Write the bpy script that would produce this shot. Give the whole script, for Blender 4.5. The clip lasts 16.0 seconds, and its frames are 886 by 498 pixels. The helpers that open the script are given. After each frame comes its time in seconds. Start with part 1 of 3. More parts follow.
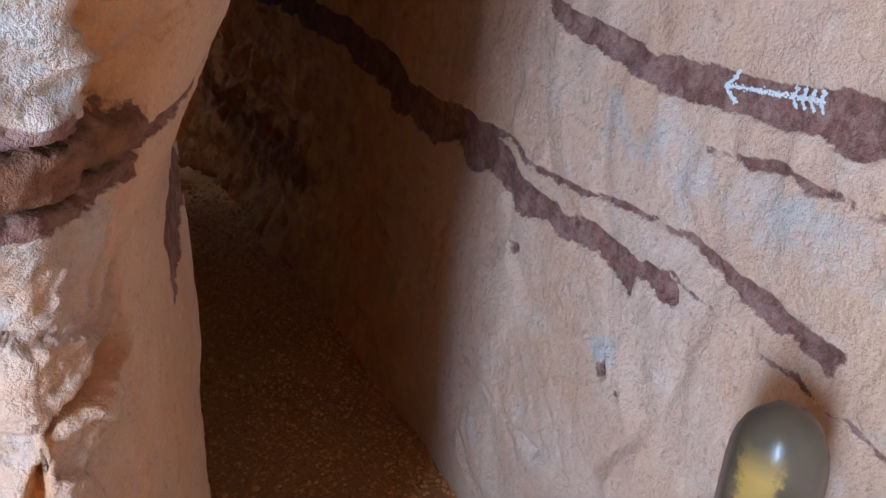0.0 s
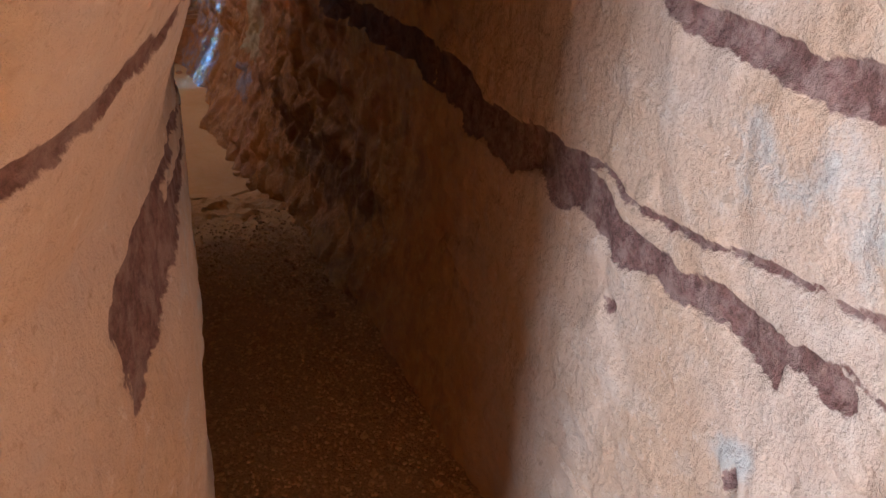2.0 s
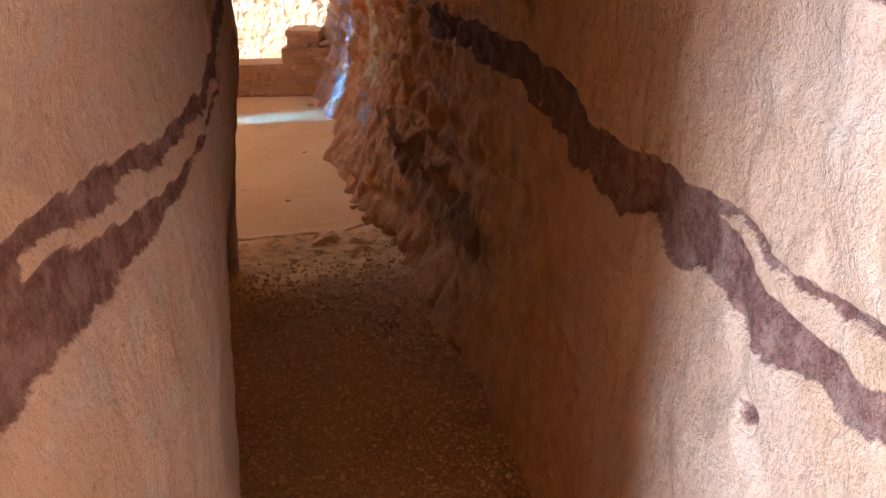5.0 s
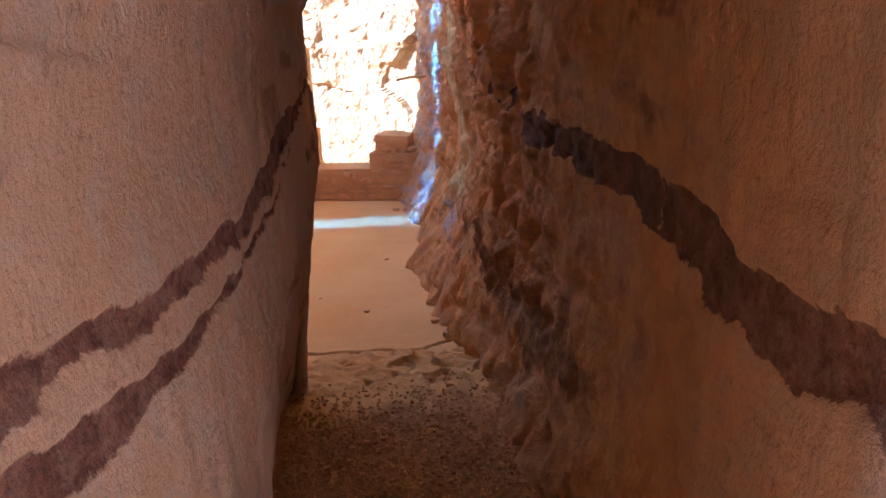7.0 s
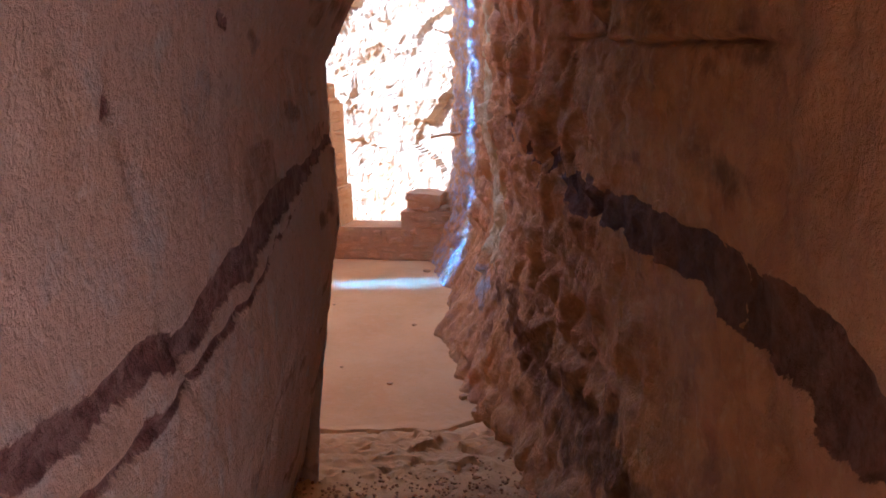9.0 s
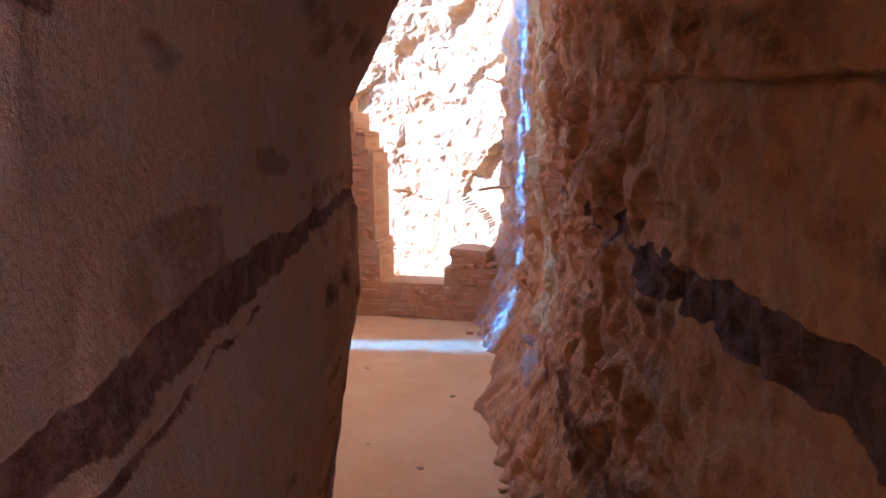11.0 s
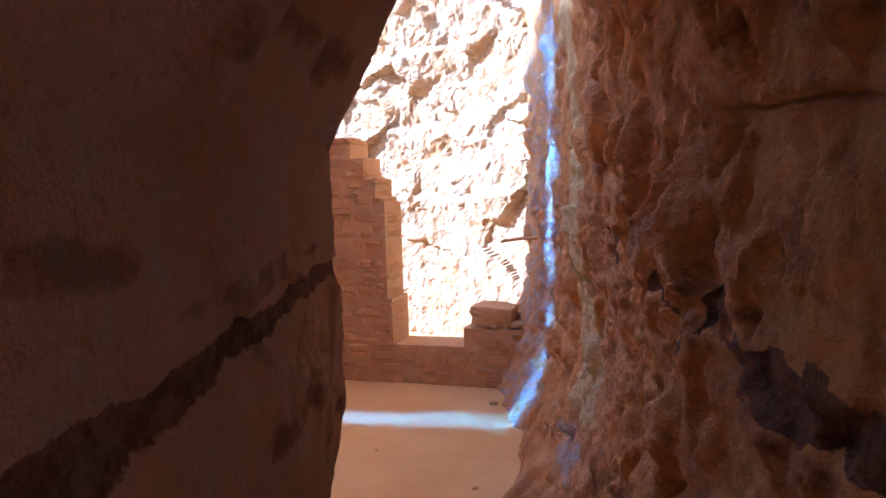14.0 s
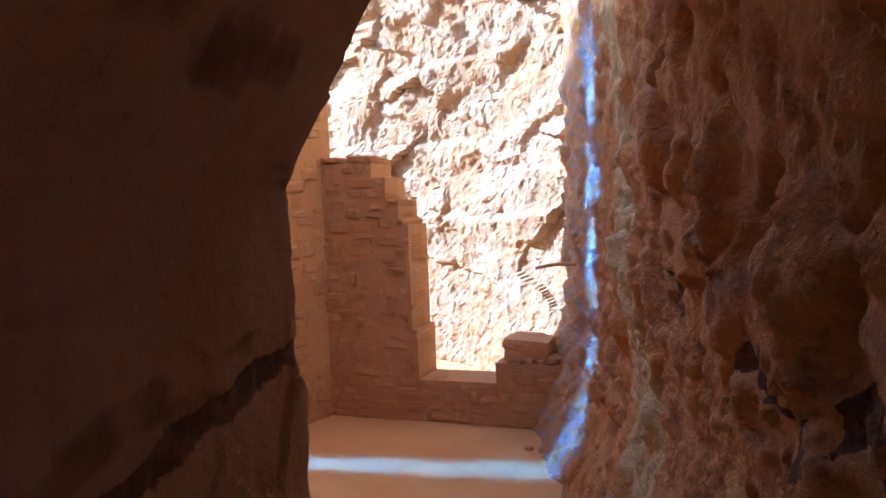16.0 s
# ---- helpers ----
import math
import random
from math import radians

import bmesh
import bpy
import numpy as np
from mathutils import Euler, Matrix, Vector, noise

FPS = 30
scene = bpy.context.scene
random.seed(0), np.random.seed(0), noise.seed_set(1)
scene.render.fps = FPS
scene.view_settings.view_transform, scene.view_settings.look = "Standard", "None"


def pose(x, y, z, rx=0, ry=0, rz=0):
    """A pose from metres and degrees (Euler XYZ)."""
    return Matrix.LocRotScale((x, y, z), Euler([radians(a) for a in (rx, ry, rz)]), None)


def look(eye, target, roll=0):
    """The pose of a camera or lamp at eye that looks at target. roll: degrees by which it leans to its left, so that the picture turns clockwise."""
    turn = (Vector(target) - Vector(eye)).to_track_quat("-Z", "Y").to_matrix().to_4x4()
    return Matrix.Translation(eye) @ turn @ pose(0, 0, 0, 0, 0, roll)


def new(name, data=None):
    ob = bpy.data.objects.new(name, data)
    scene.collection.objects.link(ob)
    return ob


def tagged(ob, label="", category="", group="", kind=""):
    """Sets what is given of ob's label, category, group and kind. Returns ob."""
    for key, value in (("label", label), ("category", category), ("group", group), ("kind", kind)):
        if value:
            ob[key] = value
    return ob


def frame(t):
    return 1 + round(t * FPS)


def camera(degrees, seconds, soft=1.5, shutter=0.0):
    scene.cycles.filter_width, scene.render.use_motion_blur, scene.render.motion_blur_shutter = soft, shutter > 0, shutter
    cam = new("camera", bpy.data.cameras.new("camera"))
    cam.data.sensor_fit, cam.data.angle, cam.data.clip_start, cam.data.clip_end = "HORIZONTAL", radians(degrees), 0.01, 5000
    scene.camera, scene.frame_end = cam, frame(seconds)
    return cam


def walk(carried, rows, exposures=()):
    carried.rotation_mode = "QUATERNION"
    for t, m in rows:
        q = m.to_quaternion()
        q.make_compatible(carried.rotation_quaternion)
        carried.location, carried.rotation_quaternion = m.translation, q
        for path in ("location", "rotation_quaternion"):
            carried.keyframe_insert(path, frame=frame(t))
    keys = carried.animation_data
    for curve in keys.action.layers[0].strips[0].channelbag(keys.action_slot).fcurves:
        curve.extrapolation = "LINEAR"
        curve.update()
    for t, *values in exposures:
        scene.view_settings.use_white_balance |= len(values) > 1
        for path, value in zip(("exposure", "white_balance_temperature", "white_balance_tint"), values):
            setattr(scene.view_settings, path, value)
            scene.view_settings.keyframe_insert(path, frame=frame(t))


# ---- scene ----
cam = camera(59.5, 16.0)
PATH = [
    (0, (0.163, 0.176, 1.493), (0.106, 1.961, 0.592), 4.3),
    (0.5, (0.171, 0.251, 1.487), (0.042, 2.033, 0.588), 3.4),
    (1, (0.17, 0.314, 1.468), (-0.026, 2.093, 0.575), 2.8),
    (1.5, (0.163, 0.377, 1.445), (-0.072, 2.155, 0.56), 2.3),
    (2, (0.156, 0.446, 1.424), (-0.112, 2.225, 0.552), 1.9),
    (2.5, (0.155, 0.504, 1.406), (-0.139, 2.283, 0.54), 1.5),
    (3, (0.171, 0.562, 1.389), (-0.165, 2.338, 0.531), 1.3),
    (3.2, (0.181, 0.586, 1.382), (-0.179, 2.358, 0.527), 1.3),
    (5.3, (0.194, 0.792, 1.329), (-0.488, 2.502, 0.546), -2.9),
    (5.5, (0.18, 0.821, 1.32), (-0.531, 2.532, 0.569), -3.0),
    (6, (0.142, 0.895, 1.304), (-0.638, 2.611, 0.636), -3.2),
    (6.5, (0.103, 0.966, 1.305), (-0.728, 2.685, 0.708), -3.0),
    (7, (0.077, 1.014, 1.309), (-0.78, 2.734, 0.755), -2.9),
    (7.5, (0.055, 1.053, 1.31), (-0.821, 2.775, 0.793), -2.7),
    (8, (0.034, 1.098, 1.303), (-0.855, 2.822, 0.816), -2.4),
    (8.5, (0.004, 1.169, 1.294), (-0.907, 2.891, 0.842), -2.4),
    (9, (-0.033, 1.254, 1.292), (-0.977, 2.969, 0.881), -2.0),
    (9.5, (-0.069, 1.34, 1.289), (-1.054, 3.04, 0.915), -1.8),
    (9.7, (-0.079, 1.381, 1.278), (-1.085, 3.072, 0.919), -1.2),
    (12, (-0.296, 1.737, 1.291), (-1.38, 3.4, 1.046), -1.2),
    (12.5, (-0.34, 1.811, 1.293), (-1.427, 3.475, 1.068), -1.1),
    (13, (-0.38, 1.868, 1.306), (-1.471, 3.532, 1.095), -1.2),
    (13.5, (-0.423, 1.95, 1.302), (-1.527, 3.607, 1.114), -1.3),
    (14, (-0.474, 2.06, 1.301), (-1.585, 3.715, 1.132), -1.7),
    (14.5, (-0.53, 2.169, 1.317), (-1.651, 3.818, 1.161), -2.2),
    (15, (-0.573, 2.26, 1.333), (-1.708, 3.901, 1.186), -2.4),
    (15.5, (-0.609, 2.328, 1.341), (-1.762, 3.956, 1.201), -2.0),
    (16, (-0.677, 2.438, 1.345), (-1.864, 4.042, 1.213), -2.3),
]
EXPOSURES = [(0.0, 2.0, 4700, 2), (1.5, 2.4, 5250, 4), (3.0, 2.75, 5450, 4), (5.5, 3.6, 5250, 6), (7.0, 3.75, 4750, 5), (8.0, 3.75, 4450, 7), (9.0, 3.7, 4250, 9), (12.5, 3.75, 4350, 11), (16.0, 3.05, 4750, 12)]
walk(cam, [(t, look(eye, target, roll)) for t, eye, target, roll in PATH], EXPOSURES)

# ---- world, sun ----
SUN_FROM = Vector((-0.905, -0.425, 0.0))      # where the sun stands, seen from above
SUN_UP = 30.0                                  # its height in degrees
SKY, SUN = 0.055, 1.95
world = bpy.data.worlds.new("world")
scene.world = world
world.use_nodes = True
wt = world.node_tree
sky = wt.nodes.new("ShaderNodeTexSky")
sky.sky_type, sky.sun_disc = "NISHITA", False
sky.sun_elevation = radians(SUN_UP)
sky.sun_rotation = math.atan2(SUN_FROM.x, SUN_FROM.y)
wt.nodes["Background"].inputs[1].default_value = SKY
wt.links.new(sky.outputs[0], wt.nodes["Background"].inputs[0])
lamp = bpy.data.lights.new("sun", "SUN")
lamp.energy, lamp.angle, lamp.color = SUN, radians(2.5), (0.84, 0.92, 1.0)
toward = Vector((SUN_FROM.x, SUN_FROM.y, math.tan(radians(SUN_UP))))
sun = new("sun", lamp)
sun.matrix_world = look(toward * 30, (0, 0, 0))

# lamp added behind the walker in place of sky, aimed into the passage
mouth = bpy.data.lights.new("entrance_fill_lamp", "AREA")
mouth.shape, mouth.size, mouth.size_y, mouth.energy, mouth.color = "RECTANGLE", 0.45, 1.6, 28, (0.88, 0.93, 1.0)
entrance_fill = new("entrance_fill_lamp", mouth)
entrance_fill.matrix_world = look((-0.78, -1.58, 1.75), (0.35, 1.0, 1.0))

# lamp added to throw the blue strip, in a narrow slot beside the room
slot = bpy.data.lights.new("slot_beam_lamp", "AREA")
slot.shape, slot.size, slot.size_y, slot.energy, slot.color, slot.spread = "RECTANGLE", 0.22, 2.8, 2.0, (0.08, 0.35, 1.0), radians(3.5)
slot_beam_lamp = new("slot_beam_lamp", slot)
slot_at = Vector((SUN_FROM.x * 4.4 + SUN_FROM.y * 6.215, SUN_FROM.y * 4.4 - SUN_FROM.x * 6.215, 3.25))
slot_beam_lamp.matrix_world = look(slot_at, slot_at - toward)

# ---- the passage's own axes: u runs along it, n to its right ----
D2, N2 = np.array((-0.528, 0.849)), np.array((0.849, 0.528))


def place(u, n, z):
    """World points from the passage's axes."""
    u, n, z = np.broadcast_arrays(np.asarray(u, float), n, z)
    return np.stack([D2[0] * u + N2[0] * n, D2[1] * u + N2[1] * n, z], -1)


# ---- noise on arrays ----
def hashed(i, j, k):
    h = (i * 374761393 + j * 668265263 + k * 2147483647 + 974711) & 0xFFFFFFFF
    h = ((h ^ (h >> 13)) * 1274126177) & 0xFFFFFFFF
    return ((h ^ (h >> 16)) & 0xFFFFFF) / 0xFFFFFF * 2 - 1


def vnoise(p):
    """Value noise, -1 to 1, at points p (..., 3)."""
    f = np.floor(p)
    i = f.astype(np.int64)
    w = p - f
    w = w * w * w * (w * (w * 6 - 15) + 10)
    out = 0
    for a in (0, 1):
        for b in (0, 1):
            for c in (0, 1):
                k = np.abs(1 - a - w[..., 0]) * np.abs(1 - b - w[..., 1]) * np.abs(1 - c - w[..., 2])
                out = out + k * hashed(i[..., 0] + a, i[..., 1] + b, i[..., 2] + c)
    return out


def fbm(p, size, octaves=3, seed=0.0, gain=0.5):
    """Fractal noise with that many metres to its largest lump."""
    p = np.asarray(p) / np.asarray(size) + seed * 17.31
    out, amp = 0, 1.0
    for _ in range(octaves):
        out = out + amp * vnoise(p)
        p, amp = p * 2.03 + 5.7, amp * gain
    return out


def ridged(p, size, octaves=3, seed=0.0):
    p = np.asarray(p) / np.asarray(size) + seed * 17.31
    out, amp = 0, 1.0
    for _ in range(octaves):
        out = out + amp * (1 - 2 * np.abs(vnoise(p)))
        p, amp = p * 2.03 + 5.7, amp * 0.5
    return out


def facets(p, size, seed=0):
    """Broken rock: a cell pattern of tilted flat faces. Returns a height, -1 to 1, and how near the next cell is."""
    p = np.asarray(p) / np.asarray(size)
    base = np.floor(p).astype(np.int64)
    best = np.full(p.shape[:-1], 9.0)
    second = best.copy()
    height = np.zeros(p.shape[:-1])
    for a in (-1, 0, 1):
        for b in (-1, 0, 1):
            for c in (-1, 0, 1):
                q = base + (a, b, c)
                i, j, k = q[..., 0], q[..., 1], q[..., 2]
                r = np.stack([hashed(i + 7 + seed, j, k), hashed(i, j + 11, k + seed), hashed(i, j, k + 5)], -1) * 0.42 + 0.5
                d = p - q - r
                dist = np.sqrt((d * d).sum(-1))
                tilt = (d * np.stack([hashed(i + 3, j, k), hashed(i, j + 3, k), hashed(i, j, k + 3)], -1)).sum(-1)
                h = 0.6 * hashed(i + 91, j + seed, k) + 0.9 * tilt
                near = dist < best
                second = np.where(near, best, np.minimum(second, dist))
                height = np.where(near, h, height)
                best = np.where(near, dist, best)
    return height, second - best


def steps(*spans):
    """A row of places: (from, to, step) after one another."""
    out = [spans[0][0]]
    for a, b, s in spans:
        k = max(1, round((b - a) / s))
        out += [a + (b - a) * (i + 1) / k for i in range(k)]
    return np.array(out)


def bump01(x, lo, hi, soft):
    """1 between lo and hi, 0 outside, with soft edges."""
    return np.clip((x - lo) / soft + 0.5, 0, 1) * np.clip((hi - x) / soft + 0.5, 0, 1)


# ---- materials ----
def nodes_of(name, rough=0.9, spec=0.2):
    m = bpy.data.materials.new(name)
    m.use_nodes = True
    t = m.node_tree
    b = t.nodes["Principled BSDF"]
    b.inputs["Roughness"].default_value = rough
    b.inputs["Specular IOR Level"].default_value = spec
    return m, t, b


def node(t, kind, **kw):
    n = t.nodes.new(kind)
    for k, v in kw.items():
        n.inputs[k].default_value = v
    return n


def noise_tex(t, scale, detail=4.0, rough=0.6, vec=None):
    n = node(t, "ShaderNodeTexNoise", Scale=scale, Detail=detail, Roughness=rough)
    if vec is not None:
        t.links.new(vec, n.inputs["Vector"])
    return n.outputs["Fac"]


def remap(t, src, a, b, c=0.0, d=1.0):
    n = t.nodes.new("ShaderNodeMapRange")
    n.inputs[1].default_value, n.inputs[2].default_value, n.inputs[3].default_value, n.inputs[4].default_value = a, b, c, d
    t.links.new(src, n.inputs[0])
    return n.outputs[0]


def sums(t, op, a, b):
    n = t.nodes.new("ShaderNodeMath")
    n.operation = op
    for i, v in enumerate((a, b)):
        if isinstance(v, (int, float)):
            n.inputs[i].default_value = v
        else:
            t.links.new(v, n.inputs[i])
    return n.outputs[0]


def blend(t, fac, a, b):
    n = t.nodes.new("ShaderNodeMix")
    n.data_type = "RGBA"
    t.links.new(fac, n.inputs[0]) if not isinstance(fac, (int, float)) else None
    if isinstance(fac, (int, float)):
        n.inputs[0].default_value = fac
    for i, v in ((6, a), (7, b)):
        if isinstance(v, tuple):
            n.inputs[i].default_value = (*v, 1)
        else:
            t.links.new(v, n.inputs[i])
    return n.outputs[2]


def relief(t, b, height, distance, strength=1.0, under=None):
    n = node(t, "ShaderNodeBump", Strength=strength, Distance=distance)
    t.links.new(height, n.inputs["Height"])
    if under is not None:
        t.links.new(under, n.inputs["Normal"])
    t.links.new(n.outputs[0], b.inputs["Normal"])
    return n.outputs[0]


def attr(t, name):
    n = t.nodes.new("ShaderNodeAttribute")
    n.attribute_name = name
    return n.outputs["Fac"]


def rock_material(name, light, warm, pale, dark=(0.115, 0.055, 0.05), grain=1.0, banded=True):
    """Sandstone: two tones in soft patches, pale bleached smears and painted lit patches, dark iron beds where the mesh
    says so, gritty relief.
    """
    m, t, b = nodes_of(name, 0.92, 0.15)
    geo = t.nodes.new("ShaderNodeTexCoord").outputs["Object"]
    big = noise_tex(t, 3.2, 6, 0.62, geo)
    mid = noise_tex(t, 14.0, 6, 0.65, geo)
    fine = noise_tex(t, 95.0, 5, 0.7, geo)
    grit = noise_tex(t, 420.0, 3, 0.6, geo)
    col = blend(t, remap(t, big, 0.38, 0.62), light, warm)
    col = blend(t, remap(t, mid, 0.52, 0.75, 0, 0.65), col, pale)
    col = blend(t, remap(t, fine, 0.55, 0.8, 0, 0.45), col, tuple(0.55 * c for c in warm))
    col = blend(t, remap(t, grit, 0.6, 0.8, 0, 0.25), col, tuple(min(1, 1.35 * c) for c in pale))
    flake = noise_tex(t, 48.0, 4, 0.7, geo)
    col = blend(t, remap(t, flake, 0.60, 0.70, 0, 0.5), col, tuple(min(1, 1.15 * c) for c in pale))
    col = blend(t, remap(t, flake, 0.40, 0.32, 0, 0.5), col, tuple(0.5 * c for c in warm))
    if not banded:
        info = t.nodes.new("ShaderNodeObjectInfo").outputs["Random"]
        col = blend(t, remap(t, info, 0.0, 1.0, 0.0, 0.35), col, tuple(0.66 * c for c in warm))
    if banded:
        ochre = attr(t, "ochre")
        och = blend(t, remap(t, mid, 0.4, 0.65), (0.70, 0.335, 0.095), (0.52, 0.215, 0.06))
        och = blend(t, remap(t, noise_tex(t, 7.5, 7, 0.68, geo), 0.52, 0.68, 0, 0.6), och, (0.26, 0.10, 0.038))
        och = blend(t, remap(t, noise_tex(t, 34, 5, 0.7, geo), 0.54, 0.70, 0, 0.7), och, (0.72, 0.45, 0.19))
        col = blend(t, sums(t, "MULTIPLY", ochre, remap(t, big, 0.2, 0.6, 0.75, 1.0)), col, och)
        yellow = attr(t, "yellow")
        yl = blend(t, remap(t, mid, 0.35, 0.65), (0.76, 0.58, 0.29), (0.62, 0.43, 0.19))
        col = blend(t, remap(t, sums(t, "ADD", yellow, sums(t, "MULTIPLY", sums(t, "SUBTRACT", mid, 0.5), 0.9)), 0.4, 0.6), col, yl)
        col = blend(t, remap(t, sums(t, "ADD", attr(t, "stain"), sums(t, "MULTIPLY", sums(t, "SUBTRACT", mid, 0.5), 1.4)), 0.3, 0.75, 0, 0.7), col, (0.16, 0.07, 0.034))
        bleach_lit = attr(t, "bleach_lit")
        bl = blend(t, remap(t, fine, 0.4, 0.65), (0.53, 0.52, 0.50), (0.44, 0.41, 0.38))
        col = blend(t, remap(t, sums(t, "ADD", bleach_lit, sums(t, "MULTIPLY", sums(t, "SUBTRACT", mid, 0.5), 1.6)), 0.45, 0.85, 0, 0.8), col, bl)
        bed = attr(t, "bed")
        wob = sums(t, "ADD", sums(t, "MULTIPLY", sums(t, "SUBTRACT", mid, 0.5), 0.032), sums(t, "MULTIPLY", sums(t, "SUBTRACT", fine, 0.5), 0.012))
        inside = remap(t, sums(t, "ADD", bed, wob), -0.0012, 0.0014)
        dk = blend(t, remap(t, fine, 0.35, 0.7), dark, tuple(2.1 * c for c in dark))
        dk = blend(t, remap(t, noise_tex(t, 30, 5, 0.7, geo), 0.44, 0.60, 0, 0.75), dk, (0.33, 0.215, 0.185))
        dk = blend(t, sums(t, "MULTIPLY", ochre, 0.75), dk, blend(t, remap(t, mid, 0.35, 0.65), (0.095, 0.042, 0.02), (0.26, 0.12, 0.05)))
        col = blend(t, inside, col, dk)
    t.links.new(col, b.inputs["Base Color"])
    h = sums(t, "ADD", sums(t, "MULTIPLY", mid, 0.9), sums(t, "ADD", sums(t, "MULTIPLY", fine, 0.46), sums(t, "MULTIPLY", grit, 0.12)))
    if banded:
        rag = attr(t, "rag")
        h = sums(t, "ADD", h, sums(t, "MULTIPLY", rag, sums(t, "ADD", sums(t, "MULTIPLY", fine, 1.0), sums(t, "MULTIPLY", noise_tex(t, 32, 6, 0.7, geo), 2.2))))
    relief(t, b, h, 0.013 * grain, 0.8)
    return m


ROCK = rock_material("sandstone_bedded", (0.60, 0.45, 0.36), (0.58, 0.39, 0.27), (0.66, 0.56, 0.48), dark=(0.125, 0.064, 0.054))
CLIFF = rock_material("sandstone_cliff", (0.52, 0.385, 0.25), (0.48, 0.285, 0.135), (0.58, 0.475, 0.36), grain=1.6, banded=False)
MASON = rock_material("masonry_stone", (0.64, 0.36, 0.16), (0.57, 0.285, 0.11), (0.68, 0.46, 0.27), grain=0.8, banded=False)
MORTAR = rock_material("mud_mortar", (0.58, 0.34, 0.16), (0.53, 0.285, 0.125), (0.63, 0.38, 0.20), grain=0.9, banded=False)
PLASTER = rock_material("earth_plaster", (0.70, 0.43, 0.20), (0.64, 0.36, 0.15), (0.74, 0.50, 0.27), grain=0.7, banded=False)


def ground_material():
    m, t, b = nodes_of("red_sand", 0.95, 0.1)
    geo = t.nodes.new("ShaderNodeTexCoord").outputs["Object"]
    big, mid = noise_tex(t, 2.2, 5, 0.6, geo), noise_tex(t, 22, 5, 0.6, geo)
    fine, grit = noise_tex(t, 160, 4, 0.7, geo), noise_tex(t, 600, 2, 0.5, geo)
    col = blend(t, remap(t, big, 0.38, 0.62), (0.76, 0.435, 0.165), (0.71, 0.38, 0.13))
    col = blend(t, remap(t, mid, 0.5, 0.75, 0, 0.5), col, (0.74, 0.46, 0.22))
    col = blend(t, remap(t, fine, 0.58, 0.78, 0, 0.6), col, (0.26, 0.12, 0.055))
    grav = attr(t, "gravel")
    gcol = blend(t, remap(t, fine, 0.35, 0.65), (0.36, 0.165, 0.065), (0.58, 0.30, 0.12))
    col = blend(t, grav, col, gcol)
    t.links.new(col, b.inputs["Base Color"])
    h = sums(t, "ADD", sums(t, "MULTIPLY", mid, 0.6), sums(t, "ADD", sums(t, "MULTIPLY", fine, sums(t, "ADD", 0.35, sums(t, "MULTIPLY", grav, 1.5))), sums(t, "MULTIPLY", grit, 0.25)))
    relief(t, b, h, 0.008, 0.8)
    return m


SAND = ground_material()


# ---- mesh helpers ----
def mesh_of(name, verts, faces, material, smooth=True):
    me = bpy.data.meshes.new(name)
    me.from_pydata([tuple(v) for v in verts], [], faces)
    me.materials.append(material)
    if smooth:
        me.polygons.foreach_set("use_smooth", [True] * len(me.polygons))
    me.update()
    return me


def sheet(name, p, material, back=None, **fields):
    """A relief from a grid of points p (rows, columns, 3). back: a shift that gives it its thickness. fields: numbers for the points."""
    r, c = p.shape[:2]
    idx = np.arange(r * c).reshape(r, c)
    quads = np.stack([idx[:-1, :-1], idx[:-1, 1:], idx[1:, 1:], idx[1:, :-1]], -1).reshape(-1, 4)
    verts = p.reshape(-1, 3)
    faces = quads.tolist()
    extra = 0
    if back is not None:
        ring = np.concatenate([idx[0, :], idx[1:, -1], idx[-1, -2::-1], idx[-2:0:-1, 0]])
        far = verts[ring] + np.asarray(back, float)
        extra, n0 = len(ring), len(verts)
        verts = np.concatenate([verts, far])
        k = np.arange(extra)
        nxt = (k + 1) % extra
        faces += np.stack([ring[nxt], ring[k], n0 + k, n0 + nxt], -1).tolist()
        faces.append((n0 + k).tolist())
    ob = new(name, mesh_of(name, verts, faces, material))
    for key, val in fields.items():
        a = ob.data.attributes.new(key, "FLOAT", "POINT")
        a.data.foreach_set("value", np.concatenate([np.broadcast_to(val, (r, c)).reshape(-1), np.zeros(extra)]).astype(np.float32))
    return ob


def normals(p):
    a, b = np.gradient(p, axis=1), np.gradient(p, axis=0)
    n = np.cross(a, b)
    return n / np.maximum(np.linalg.norm(n, axis=-1, keepdims=True), 1e-9)


# ---- the wall on the right of the passage ----
def foot_stain(u, z):
    """Dark staining of the right wall and of the rubble at its foot, 0 to 1."""
    lo = np.interp(u, [2.4, 2.65, 2.9, 3.2, 3.6, 4.1], [0.45, 0.32, 0.29, 0.33, 0.36, 0.41])
    hi = np.interp(u, [2.4, 2.5, 2.67, 3.07, 3.33, 3.8, 4.2], [0.53, 0.535, 0.54, 0.535, 0.565, 0.58, 0.52])
    f = np.minimum(z - lo, hi - z) * 5 + 0.35 * fbm(place(u, 0 * u, z), 0.12, 4, 79)
    p = place(u, 0 * u, z)
    high = 0.75 * np.exp(-np.hypot((u - 2.2) / 0.13, (z - 1.15 - 0.15 * (u - 2.2)) / 0.035) ** 2) + 0.5 * np.clip(2 * fbm(p, (0.3, 0.3, 0.1), 4, 102) - 0.5, 0, 1) * bump01(u, 1.9, 4.4, 0.4) * bump01(z, 0.75, 1.7, 0.2)
    return np.maximum(np.clip(0.3 + f, 0, 1) * bump01(u, 2.4, 4.3, 0.2), np.clip(high, 0, 1))


